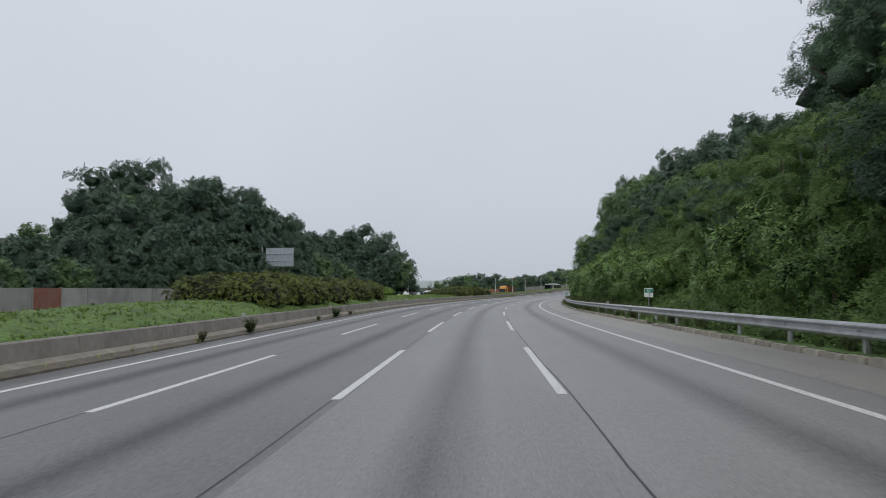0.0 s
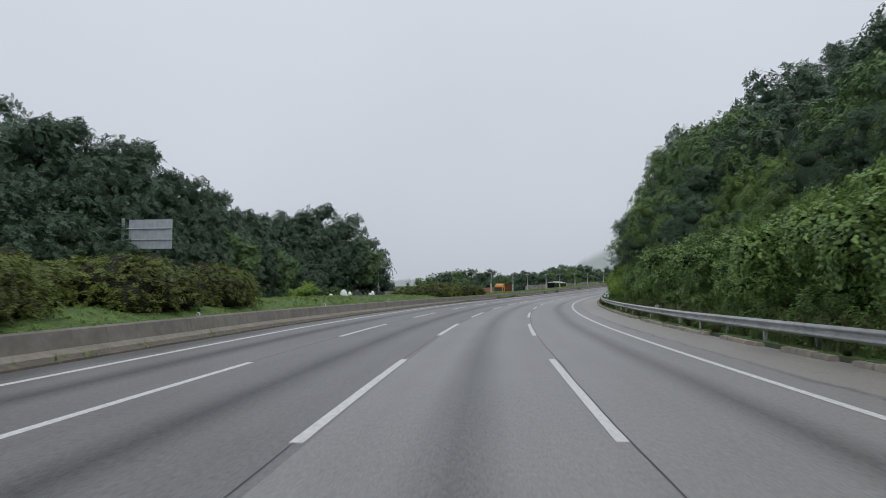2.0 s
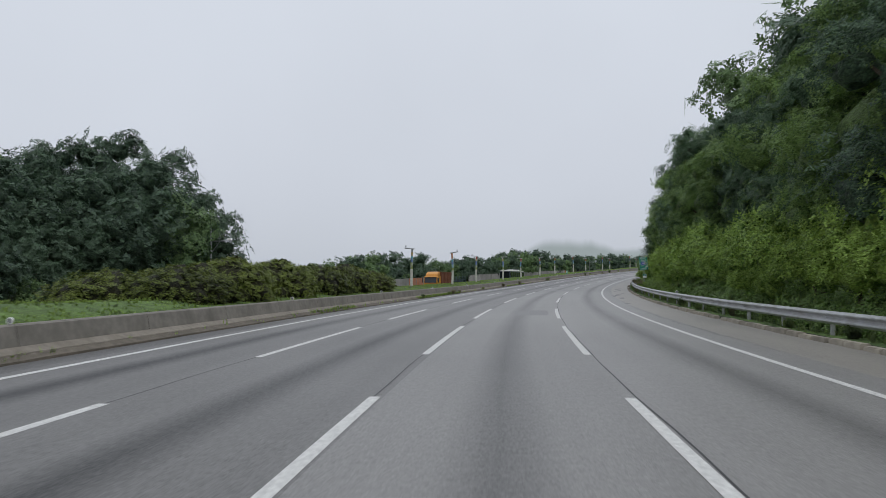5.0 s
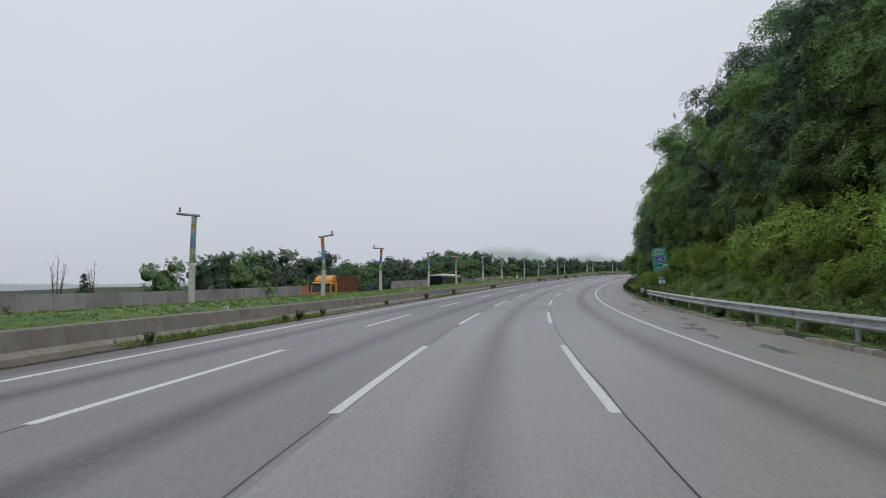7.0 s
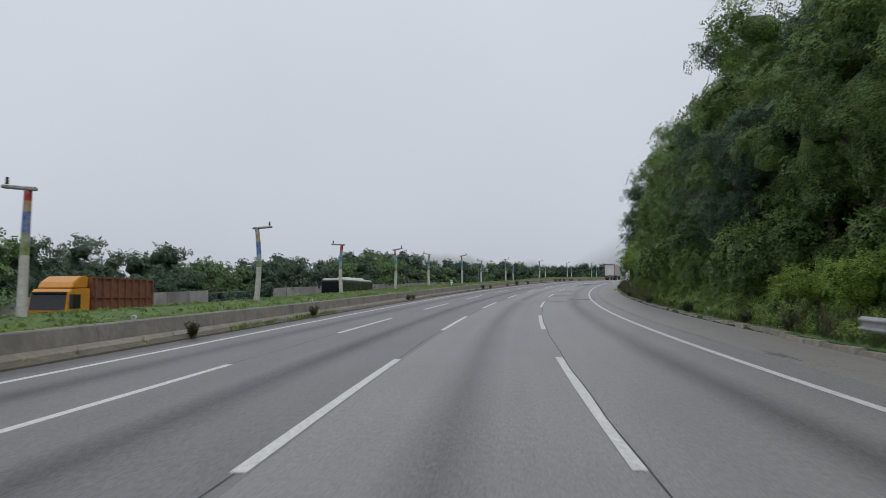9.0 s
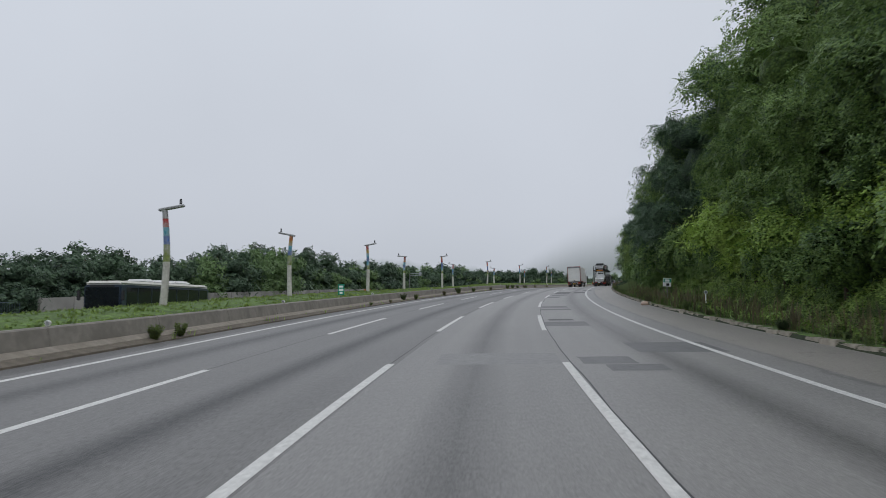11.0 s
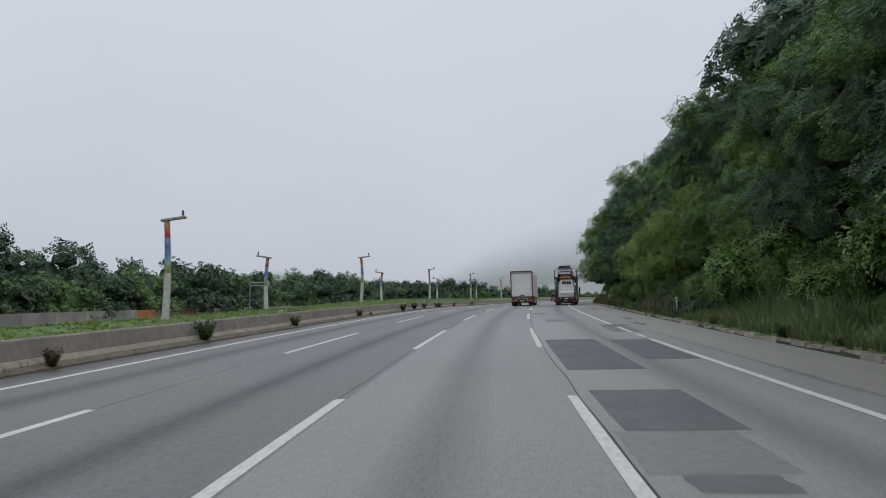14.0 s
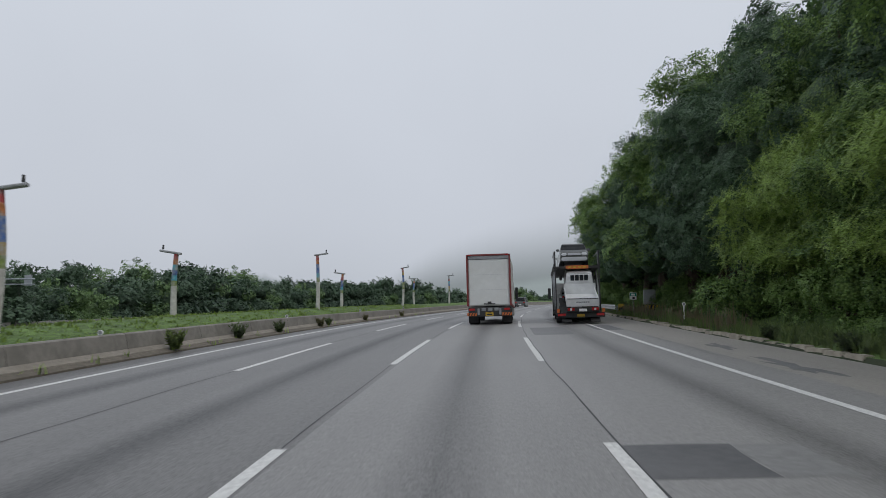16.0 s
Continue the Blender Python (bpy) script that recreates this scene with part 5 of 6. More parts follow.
back_sign(125, -38.6, 4.6, 2.9, 7.0, 8.6, 0.6, height(125, -38.6), "back of a large pale road sign on a steel mast")
frame_sign = back_sign(409.6, -37.35, 2.9, 1.2, 3.0, 3.3, 0.0, opposite(409), "bare pale steel sign frame on a post beside the wall", True, 0.09, 0.2)
part("triangle_plate", extruded([(-0.02, 2.7 - opposite(409)), (0.02, 2.7 - opposite(409)), (0.02, 3.5 - opposite(409)), (-0.02, 3.5 - opposite(409))], 2.1, 2.7), SIGN_BACK, frame_sign, "grey back of a small plate")
e = thing("camera_mast", placed(200, -37.4, opposite(200)), "slim grey mast with a side arm carrying a traffic camera", "mast")
up = 8.3 - opposite(200)
part("mast", rod(bmesh.new(), (0, 0, -0.3), (0, 0, up), 0.12, 0.07, 12), POLE_GREY, e)
part("arm", rod(bmesh.new(), (0, 0, up - 2.6), (2.6, 0, up - 2.6), 0.05), POLE_GREY, e)
part("brace", rod(bmesh.new(), (0, 0, up - 4.0), (1.1, 0, up - 2.6), 0.035), POLE_GREY, e)
part("camera_box", box(2.0, 2.5, -0.12, 0.12, up - 2.55, up - 2.3, 0.03), SIGN_WHITE, e)
# a sign far ahead
e = thing("gantry_sign", placed(640, 6.5, height(640, 8)), "far pale direction sign on a roadside pole", "road sign")
part("pole", rod(bmesh.new(), (2.2, 0, -1), (2.2, 0, 8.0), 0.16), POLE_GREY, e)
part("board", box(-1.6, 2.4, -0.1, -0.02, 5.6, 8.2, 0.02), SIGN_WHITE, e)
for z in (6.2, 6.9, 7.6):
    part("bar", box(-1.2, 1.8, -0.13, -0.105, z - 0.18, z + 0.14), SIGN_GREEN, e)
# green plate on the median
e = thing("distance_marker", placed(298.9, -11.5, verge(298.9, -11.5)), "small green plate with pale markings on the median", "road sign", "distance markers")
part("post", rod(bmesh.new(), (0, 0, -0.2), (0, 0, 0.5), 0.025), POLE_GREY, e)
plate = part("plate", box(-0.22, 0.22, -0.03, -0.01, 0.05, 0.78, 0.008), SIGN_GREEN, e)
for z0, z1, w in ((0.55, 0.68, 0.14), (0.32, 0.47, 0.15), (0.12, 0.26, 0.1)):
    part("bar", box(-w, w, -0.036, -0.031, z0, z1), SIGN_WHITE, plate)

# reflectors: white discs on short stems
def reflector(s, d, base, up, label, size=0.085):
    e = thing("reflector", placed(s, d, base), label, "reflector", "roadside reflectors")
    part("stem", rod(bmesh.new(), (0, 0, -0.15), (0, 0, up), 0.028, sides=8), SIGN_WHITE if up > 0.3 else POLE_GREY, e)
    disc = part("disc", rod(bmesh.new(), (0, -0.02, up + size * 0.8), (0, 0.02, up + size * 0.8), size, sides=18), SIGN_WHITE, e)
    part("lens", rod(bmesh.new(), (0, -0.027, up + size * 0.8), (0, -0.021, up + size * 0.8), size * 0.75, sides=18), POLE_GREY, disc)


for s in (27, 46, 64.3, 83, 101, 120, 138, 157, 175, 193, 211.5, 229.8, 248, 267, 285, 303.7, 327, 350, 377.6, 396, 414, 432):
    reflector(s, -10.54, rise(-10.5) + 0.735, 0.02, "white round reflector on the median barrier's top", 0.075)
for s in (63.1, 98, 133, 168, 203):
    reflector(s, 8.68, rise(8.6) + 0.78, 0.0, "white round reflector on the guardrail's top", 0.075)
for s, d in ((285, 9.3), (353, 9.3), (393, 9.4)):
    reflector(s, d, height(s, d) - 0.05, 0.85, "white disc reflector on a white stem in the long grass")

# roadside cabinet with striped board
g = height(414, 10.6)
e = thing("roadside_cabinet", placed(413.5, 11.2, g + 0.2, -4), "grey steel roadside cabinet with striped warning board below", "cabinet")
part("body", box(-0.42, 0.42, -0.25, 0.25, 0.5, 1.55, 0.03), POLE_GREY, e)
part("door", box(-0.35, 0.35, -0.275, -0.252, 0.58, 1.47, 0.008), POLE_GREY, e)
for x in (-0.3, 0.3):
    part("leg", rod(bmesh.new(), (x, 0, -0.2), (x, 0, 0.5), 0.05), POLE_GREY, e)
stripe_board = part("striped_board", box(-0.5, 0.5, -0.32, -0.29, 0.06, 0.45, 0.005), BLACK, e)
for i in range(4):
    bm = bmesh.new()
    x = -0.42 + 0.26 * i
    v = [bm.verts.new(p) for p in ((x, -0.325, 0.08), (x + 0.11, -0.325, 0.08), (x + 0.22, -0.325, 0.43), (x + 0.11, -0.325, 0.43))]
    bm.faces.new(v)
    part("yellow_stripe", bm, YELLOW, stripe_board)
e = thing("end_marker", placed(411.2, 8.9, rise(9)), "orange and black striped end marker of the guardrail", "road sign")
part("board", box(-0.2, 0.2, -0.03, 0.0, 0.35, 0.85, 0.01), YELLOW, e)
part("stripe", extruded([(-0.036, 0.4), (-0.031, 0.4), (-0.031, 0.6), (-0.036, 0.6)], -0.15, 0.15), BLACK, e)
part("post", rod(bmesh.new(), (0, 0.03, -0.2), (0, 0.03, 0.8), 0.03), POLE_GREY, e)

# painted stones on the median
STONE_DARK = material("dark_stone", (0.045, 0.05, 0.055), 0.7, vary=0.2, scale=5)
for s, d, w, h, mat in ((118.3, -14.0, 0.34, 0.62, WHITE), (116.6, -14.6, 0.18, 0.25, WHITE), (120.2, -14.0, 0.2, 0.45, WHITE), (121.2, -14.1, 0.22, 0.35, STONE_DARK), (122.4, -14.0, 0.3, 0.62, STONE_DARK), (123.6, -14.0, 0.25, 0.34, STONE_DARK), (125.5, -14.0, 0.16, 0.32, STONE_DARK), (127.2, -14.0, 0.17, 0.34, WHITE), (128.2, -14.0, 0.22, 0.52, WHITE), (129.2, -14.1, 0.2, 0.42, STONE_DARK), (130.5, -14.0, 0.22, 0.66, STONE_DARK), (131.7, -14.0, 0.18, 0.4, STONE_DARK)):
    bm = bmesh.new()
    bmesh.ops.create_icosphere(bm, subdivisions=3, radius=1)
    for v in bm.verts:
        lean = 0.25 * max(v.co.z, 0)
        v.co = ((v.co.x + lean * (1 if mat is STONE_DARK else 0)) * w, v.co.y * 0.22, v.co.z * h)
    ob = part("painted_stone", bm, mat, None, smooth=True)
    ob.matrix_world = placed(s, d, verge(s, d) - 0.08, plant_rng.uniform(-15, 15))
    tagged(ob, "white rounded standing stone in the median grass" if mat is WHITE else "dark curved standing stone in the median grass", "stone", "painted stones")

# fence in the wall's gap
e = thing("mesh_fence", placed(284, -37.8, opposite(290), 0), "blue-grey steel rail fence closing a gap in the wall", "fence")
FENCE = material("fence_steel", (0.16, 0.22, 0.26), 0.5, 0.4, vary=0.1)
for k in range(10):
    p = placed(284, -37.8, opposite(290)).inverted() @ at(284 + 2 * k, -37.8, opposite(290))
    q = placed(284, -37.8, opposite(290)).inverted() @ at(286 + 2 * k, -37.8, opposite(290))
    part("post", rod(bmesh.new(), p, p + Vector((0, 0, 2.0)), 0.04, sides=8), FENCE, e)
    if k < 9:
        for z in (0.3, 1.1, 1.9):
            part("rail", rod(bmesh.new(), p + Vector((0, 0, z)), q + Vector((0, 0, z)), 0.025, sides=6), FENCE, e)
        for i in range(1, 8):
            o = p.lerp(q, i / 8)
            part("bar", rod(bmesh.new(), o + Vector((0, 0, 0.3)), o + Vector((0, 0, 1.9)), 0.012, sides=5), FENCE, e)

# two leafless trees before the wall
for s, d, seed in ((224, -40.5, 3), (229, -40.5, 9)):
    rng = random.Random(seed)
    e = thing("bare_tree", placed(s, d, height(s, d)), "thin leafless tree with upright twigs beside the wall", "tree")
    bm, twigs = bmesh.new(), bmesh.new()
    for k in range(5):
        a = rng.uniform(0, math.tau)
        tip = Vector((0.7 * math.cos(a), 0.7 * math.sin(a), rng.uniform(3.6, 5.4)))
        base = Vector((0.12 * math.cos(a), 0.12 * math.sin(a), 0))
        mid = base.lerp(tip, 0.5) + Vector((rng.uniform(-0.15, 0.15), rng.uniform(-0.15, 0.15), 0))
        rod(bm, base, mid, 0.06, 0.04, 6)
        rod(bm, mid, tip, 0.04, 0.012, 6)
        for j in range(6):
            o = mid.lerp(tip, j / 6)
            rod(twigs, o, o + Vector((rng.uniform(-0.6, 0.6), rng.uniform(-0.6, 0.6), rng.uniform(0.4, 0.9))), 0.014, 0.005, 5)
    part("trunk", bm, BARK, e)
    part("twigs", twigs, BARK, e)

# litter on the shoulder
LITTER = material("pale_plastic", (0.6, 0.45, 0.36), 0.5, vary=0.2)
bm = bmesh.new()
bmesh.ops.create_icosphere(bm, subdivisions=2, radius=0.22)
for v in bm.verts:
    v.co = Vector((v.co.x * 1.1, v.co.y * 1.4, max(v.co.z * 0.8, -0.08))) * (1 + 0.25 * noise.noise(v.co * 6))
ob = part("plastic_bag", bm, LITTER, None, smooth=True)
ob.matrix_world = placed(296, 8.05, rise(8) + 0.07)
tagged(ob, "crumpled pale plastic bag at the shoulder's edge", "litter")

# hazy hills far off: glowing sheets, haze put into their colour and fade
def far_hills(name, far, line, colour, seed, label, lost_from, thin):
    """A distant glowing ridge, its haze painted as a fade upwards: elevations in degrees by compass angle from the
    road's start.
    """
    m = bpy.data.materials.new(name)
    m.use_nodes = True
    n, l = m.node_tree.nodes, m.node_tree.links
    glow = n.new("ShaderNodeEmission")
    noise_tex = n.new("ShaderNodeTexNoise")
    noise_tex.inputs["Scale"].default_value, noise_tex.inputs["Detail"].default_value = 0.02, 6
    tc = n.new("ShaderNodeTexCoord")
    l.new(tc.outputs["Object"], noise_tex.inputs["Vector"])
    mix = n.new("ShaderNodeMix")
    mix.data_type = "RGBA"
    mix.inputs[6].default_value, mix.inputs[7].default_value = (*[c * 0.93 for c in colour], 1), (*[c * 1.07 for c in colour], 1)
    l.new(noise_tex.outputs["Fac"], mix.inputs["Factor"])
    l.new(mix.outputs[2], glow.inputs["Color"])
    uv = n.new("ShaderNodeUVMap")
    uv.uv_map = "ridge"
    rising = n.new("ShaderNodeSeparateXYZ")
    l.new(uv.outputs[0], rising.inputs[0])
    lost = n.new("ShaderNodeMapRange")
    lost.interpolation_type = "SMOOTHSTEP"
    lost.inputs["From Min"].default_value, lost.inputs["From Max"].default_value = lost_from, 1.0
    lost.inputs["To Min"].default_value, lost.inputs["To Max"].default_value = thin, 1.0
    l.new(rising.outputs["Y"], lost.inputs["Value"])
    haze, fade = n.new("ShaderNodeBsdfTransparent"), n.new("ShaderNodeMixShader")
    l.new(lost.outputs[0], fade.inputs[0])
    l.new(glow.outputs[0], fade.inputs[1])
    l.new(haze.outputs[0], fade.inputs[2])
    l.new(fade.outputs[0], n["Material Output"].inputs["Surface"])
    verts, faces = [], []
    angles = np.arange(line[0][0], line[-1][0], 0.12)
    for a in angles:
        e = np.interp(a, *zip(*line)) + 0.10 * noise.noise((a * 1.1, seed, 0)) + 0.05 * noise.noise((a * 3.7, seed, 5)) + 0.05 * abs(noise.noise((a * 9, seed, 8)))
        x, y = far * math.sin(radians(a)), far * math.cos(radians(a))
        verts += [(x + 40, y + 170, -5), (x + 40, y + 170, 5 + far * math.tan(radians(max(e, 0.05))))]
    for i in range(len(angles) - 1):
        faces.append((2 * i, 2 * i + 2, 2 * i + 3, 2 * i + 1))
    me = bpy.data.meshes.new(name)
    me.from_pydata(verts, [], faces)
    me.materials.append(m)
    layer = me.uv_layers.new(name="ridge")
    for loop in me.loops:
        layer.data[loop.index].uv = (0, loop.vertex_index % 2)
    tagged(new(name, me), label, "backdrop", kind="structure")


far_hills("backdrop_far", 3600, [(-60, 0.8), (-24, 0.8), (-20, 0.6), (-5, 1.2), (0, 1.3), (5, 1.4), (9, 2.1), (11, 2.5), (14, 2.5), (18, 2.6), (20.5, 2.7), (23.4, 4.6), (25.4, 5.8), (29, 7.2), (34.5, 8.3), (41, 8.6), (50, 7), (70, 5)], (0.19, 0.22, 0.225), 3, "pale hills dissolving in painted morning haze", 0.2, 0.0)
far_hills("backdrop_near", 3000, [(-60, 0.7), (-15, 0.7), (-6, 1.1), (0, 1.2), (6, 1.5), (8, 2.8), (9.5, 3.6), (13, 3.5), (15, 2.8), (18, 3.0), (20, 2.4), (24, 2.2), (30, 2.9), (36, 4), (70, 4)], (0.29, 0.335, 0.345), 8, "grey-green wooded hills in painted haze", 0.75, 0.0)


# ---- vehicles ----
RED_FRAME = material("red_truck_frame", (0.23, 0.032, 0.03), 0.5, vary=0.15, scale=3, dirt=(0.15, 0.07, 0.06), dirt_amount=0.5)
PANEL_WHITE = material("white_box_panel", (0.76, 0.77, 0.75), 0.55, vary=0.06, scale=1.5, dirt=(0.6, 0.6, 0.56), dirt_amount=0.5, dirt_scale=0.7)
GREY_PAINT = material("grey_car_paint", (0.085, 0.09, 0.085), 0.35, 0.1, vary=0.06, coat=0.7)
ORANGE_PAINT = material("orange_cab_paint", (0.62, 0.26, 0.02), 0.4, vary=0.06, coat=0.4, dirt=(0.4, 0.2, 0.04), dirt_amount=0.4)
RUST_PAINT = material("red_brown_tipper", (0.20, 0.075, 0.04), 0.7, vary=0.2, scale=3, dirt=(0.12, 0.06, 0.04), dirt_amount=0.5)
CREAM = material("cream_bus_paint", (0.66, 0.65, 0.60), 0.4, vary=0.05, coat=0.4)
NAVY = material("dark_bus_side", (0.03, 0.045, 0.07), 0.3, vary=0.1, coat=0.5)
SILVER = material("silver_trim", (0.55, 0.56, 0.57), 0.3, 0.7, vary=0.08)
LAMP_CLEAR = material("clear_headlamp", (0.7, 0.72, 0.74), 0.15, 0.2, vary=0.05)
TYRE_RIM = material("dusty_rim", (0.22, 0.22, 0.22), 0.55, 0.5, vary=0.2)


def wheel(parent, x, y, r, w, name="wheel"):
    """A wheel at rest: tyre, with rim and hub under it."""
    bm = bmesh.new()
    outline = [(r * 0.6, -w / 2), (r * 0.93, -w / 2), (r, -w * 0.36), (r, w * 0.36), (r * 0.93, w / 2), (r * 0.6, w / 2)]
    rings = [[bm.verts.new((x + k, y + q * math.cos(a * math.tau / 20), r + q * math.sin(a * math.tau / 20))) for a in range(20)] for q, k in outline]
    for a, b in zip(rings, rings[1:] + rings[:1]):
        for j in range(20):
            bm.faces.new((a[j], a[(j + 1) % 20], b[(j + 1) % 20], b[j]))
    bmesh.ops.recalc_face_normals(bm, faces=bm.faces)
    tyre = part(name, bm, BLACK, parent)
    part("rim", rod(bmesh.new(), (x - w * 0.4, y, r), (x + w * 0.4, y, r), r * 0.62, sides=16), TYRE_RIM, tyre)
    return tyre


def box_truck(m):
    """A box lorry seen from behind: red-framed white body on a dark chassis."""
    t = thing("box_truck", m, "white box lorry with red-edged body and dark chassis", "truck")
    L, W, H0, H1 = 9.6, 2.5, 1.05, 3.95
    part("cargo_body", box(-W / 2 + 0.05, W / 2 - 0.05, 0.1, L, H0, H1, 0.03), PANEL_WHITE, t)
    door = part("rear_door", box(-W / 2 + 0.15, W / 2 - 0.15, 0.03, 0.098, H0 + 0.06, H1 - 0.28, 0.01), PANEL_WHITE, t, "plain white roller door")
    for z in (H0 + 0.9, H0 + 1.75):
        part("slat_line", box(-W / 2 + 0.16, W / 2 - 0.16, 0.024, 0.029, z, z + 0.012), SILVER, door)
    part("door_handle", box(-0.30, 0.34, -0.03, 0.025, H0 + 0.09, H0 + 0.14, 0.01), DARK_METAL, door)
    part("door_latch", box(-0.08, 0.12, -0.04, 0.025, H0 + 0.12, H0 + 0.24, 0.01), DARK_METAL, door)
    for x0, x1, z0, z1 in ((-W / 2, -W / 2 + 0.1, H0, H1), (W / 2 - 0.1, W / 2, H0, H1), (-W / 2 + 0.1, W / 2 - 0.1, H1 - 0.08, H1 + 0.02)):
        part("red_frame", box(x0, x1, -0.02, 0.12, z0, z1, 0.015), RED_FRAME, t)
    part("header", box(-W / 2 + 0.11, W / 2 - 0.11, 0.0, 0.09, H1 - 0.27, H1 - 0.09, 0.01), POLE_GREY, t)
    for x in (-1.05, 1.05):
        part("marker_lamp", box(x - 0.1, x + 0.1, -0.05, -0.021, H1 - 0.07, H1 - 0.01, 0.008), RED_LENS, t)
    for x in (-W / 2, W / 2 - 0.06):
        part("side_rail", box(x, x + 0.06, 0.13, L, H0, H0 + 0.12), RED_FRAME, t)
    part("chassis", box(-0.45, 0.45, 0.3, L + 1.2, 0.62, 0.95, 0.02), DARK_METAL, t)
    bumper = part("bumper", box(-1.18, 1.18, -0.02, 0.22, 0.46, 0.98, 0.03), DARK_METAL, t)
    for x in (-0.98, 0.98):
        part("tail_lamp", box(x - 0.16, x + 0.16, -0.06, -0.021, 0.80, 0.92, 0.012), RED_LENS, bumper)
        board = part("reflective_board", box(x - 0.27, x + 0.27, -0.05, -0.021, 0.50, 0.67, 0.006), ORANGE_LENS, bumper)
        for k in (-0.22, -0.07, 0.08):
            b2 = bmesh.new()
            b2.faces.new([b2.verts.new(p) for p in ((x + k, -0.054, 0.505), (x + k + 0.06, -0.054, 0.505), (x + k + 0.14, -0.054, 0.665), (x + k + 0.08, -0.054, 0.665))])
            part("board_stripe", b2, BLACK, board)
        part("bracket", box(x * 0.62 - 0.06, x * 0.62 + 0.06, -0.04, -0.021, 0.55, 0.92, 0.01), POLE_GREY, bumper)
    for x in (-0.32, 0.05, 0.4):
        part("grey_box", box(x - 0.12, x + 0.12, -0.05, -0.021, 0.78, 0.95, 0.01), POLE_GREY, bumper)
    plate = part("number_plate", box(-0.22, 0.22, -0.045, -0.021, 0.5, 0.71, 0.006), YELLOW, bumper, "yellow plate with plain dark bars")
    part("bar", box(-0.16, 0.16, -0.05, -0.046, 0.54, 0.6), BLACK, plate)
    part("bar", box(-0.1, 0.1, -0.05, -0.046, 0.64, 0.68), BLACK, plate)
    for x in (-0.95, 0.95):
        part("mudflap", box(x - 0.28, x + 0.28, 0.75, 0.78, 0.12, 0.7, 0.005), BLACK, t)
        for y in (1.35, 2.6):
            wheel(t, x, y, 0.5, 0.5)
        wheel(t, x, 8.9, 0.5, 0.3)
    part("cab", extruded([(L + 0.15, 0.6), (L + 2.2, 0.6), (L + 2.25, 1.6), (L + 1.95, 2.75), (L + 0.15, 2.85)], -1.2, 1.2, 0.04), WHITE, t, "white driver's cab")
    part("windscreen", extruded([(L + 2.255, 1.65), (L + 1.985, 2.6), (L + 2.01, 2.6), (L + 2.28, 1.65)], -1.05, 1.05), GLASS_DARK, t)
    for x in (-1, 1):
        mirror = part("mirror", box(x * 1.36 - 0.1, x * 1.36 + 0.1, L + 1.9, L + 2.05, 1.75, 2.55, 0.03), DARK_METAL, t)
        part("mirror_arm", rod(bmesh.new(), (x * 1.18, L + 1.95, 2.5), (x * 1.38, L + 1.95, 2.5), 0.025), DARK_METAL, mirror)
    part("side_tank", box(1.0, 1.28, 4.2, 5.6, 0.45, 0.95, 0.06), SILVER, t)
    part("tool_box", box(-1.28, -1.0, 4.0, 5.2, 0.45, 0.95, 0.03), DARK_METAL, t)
    return t


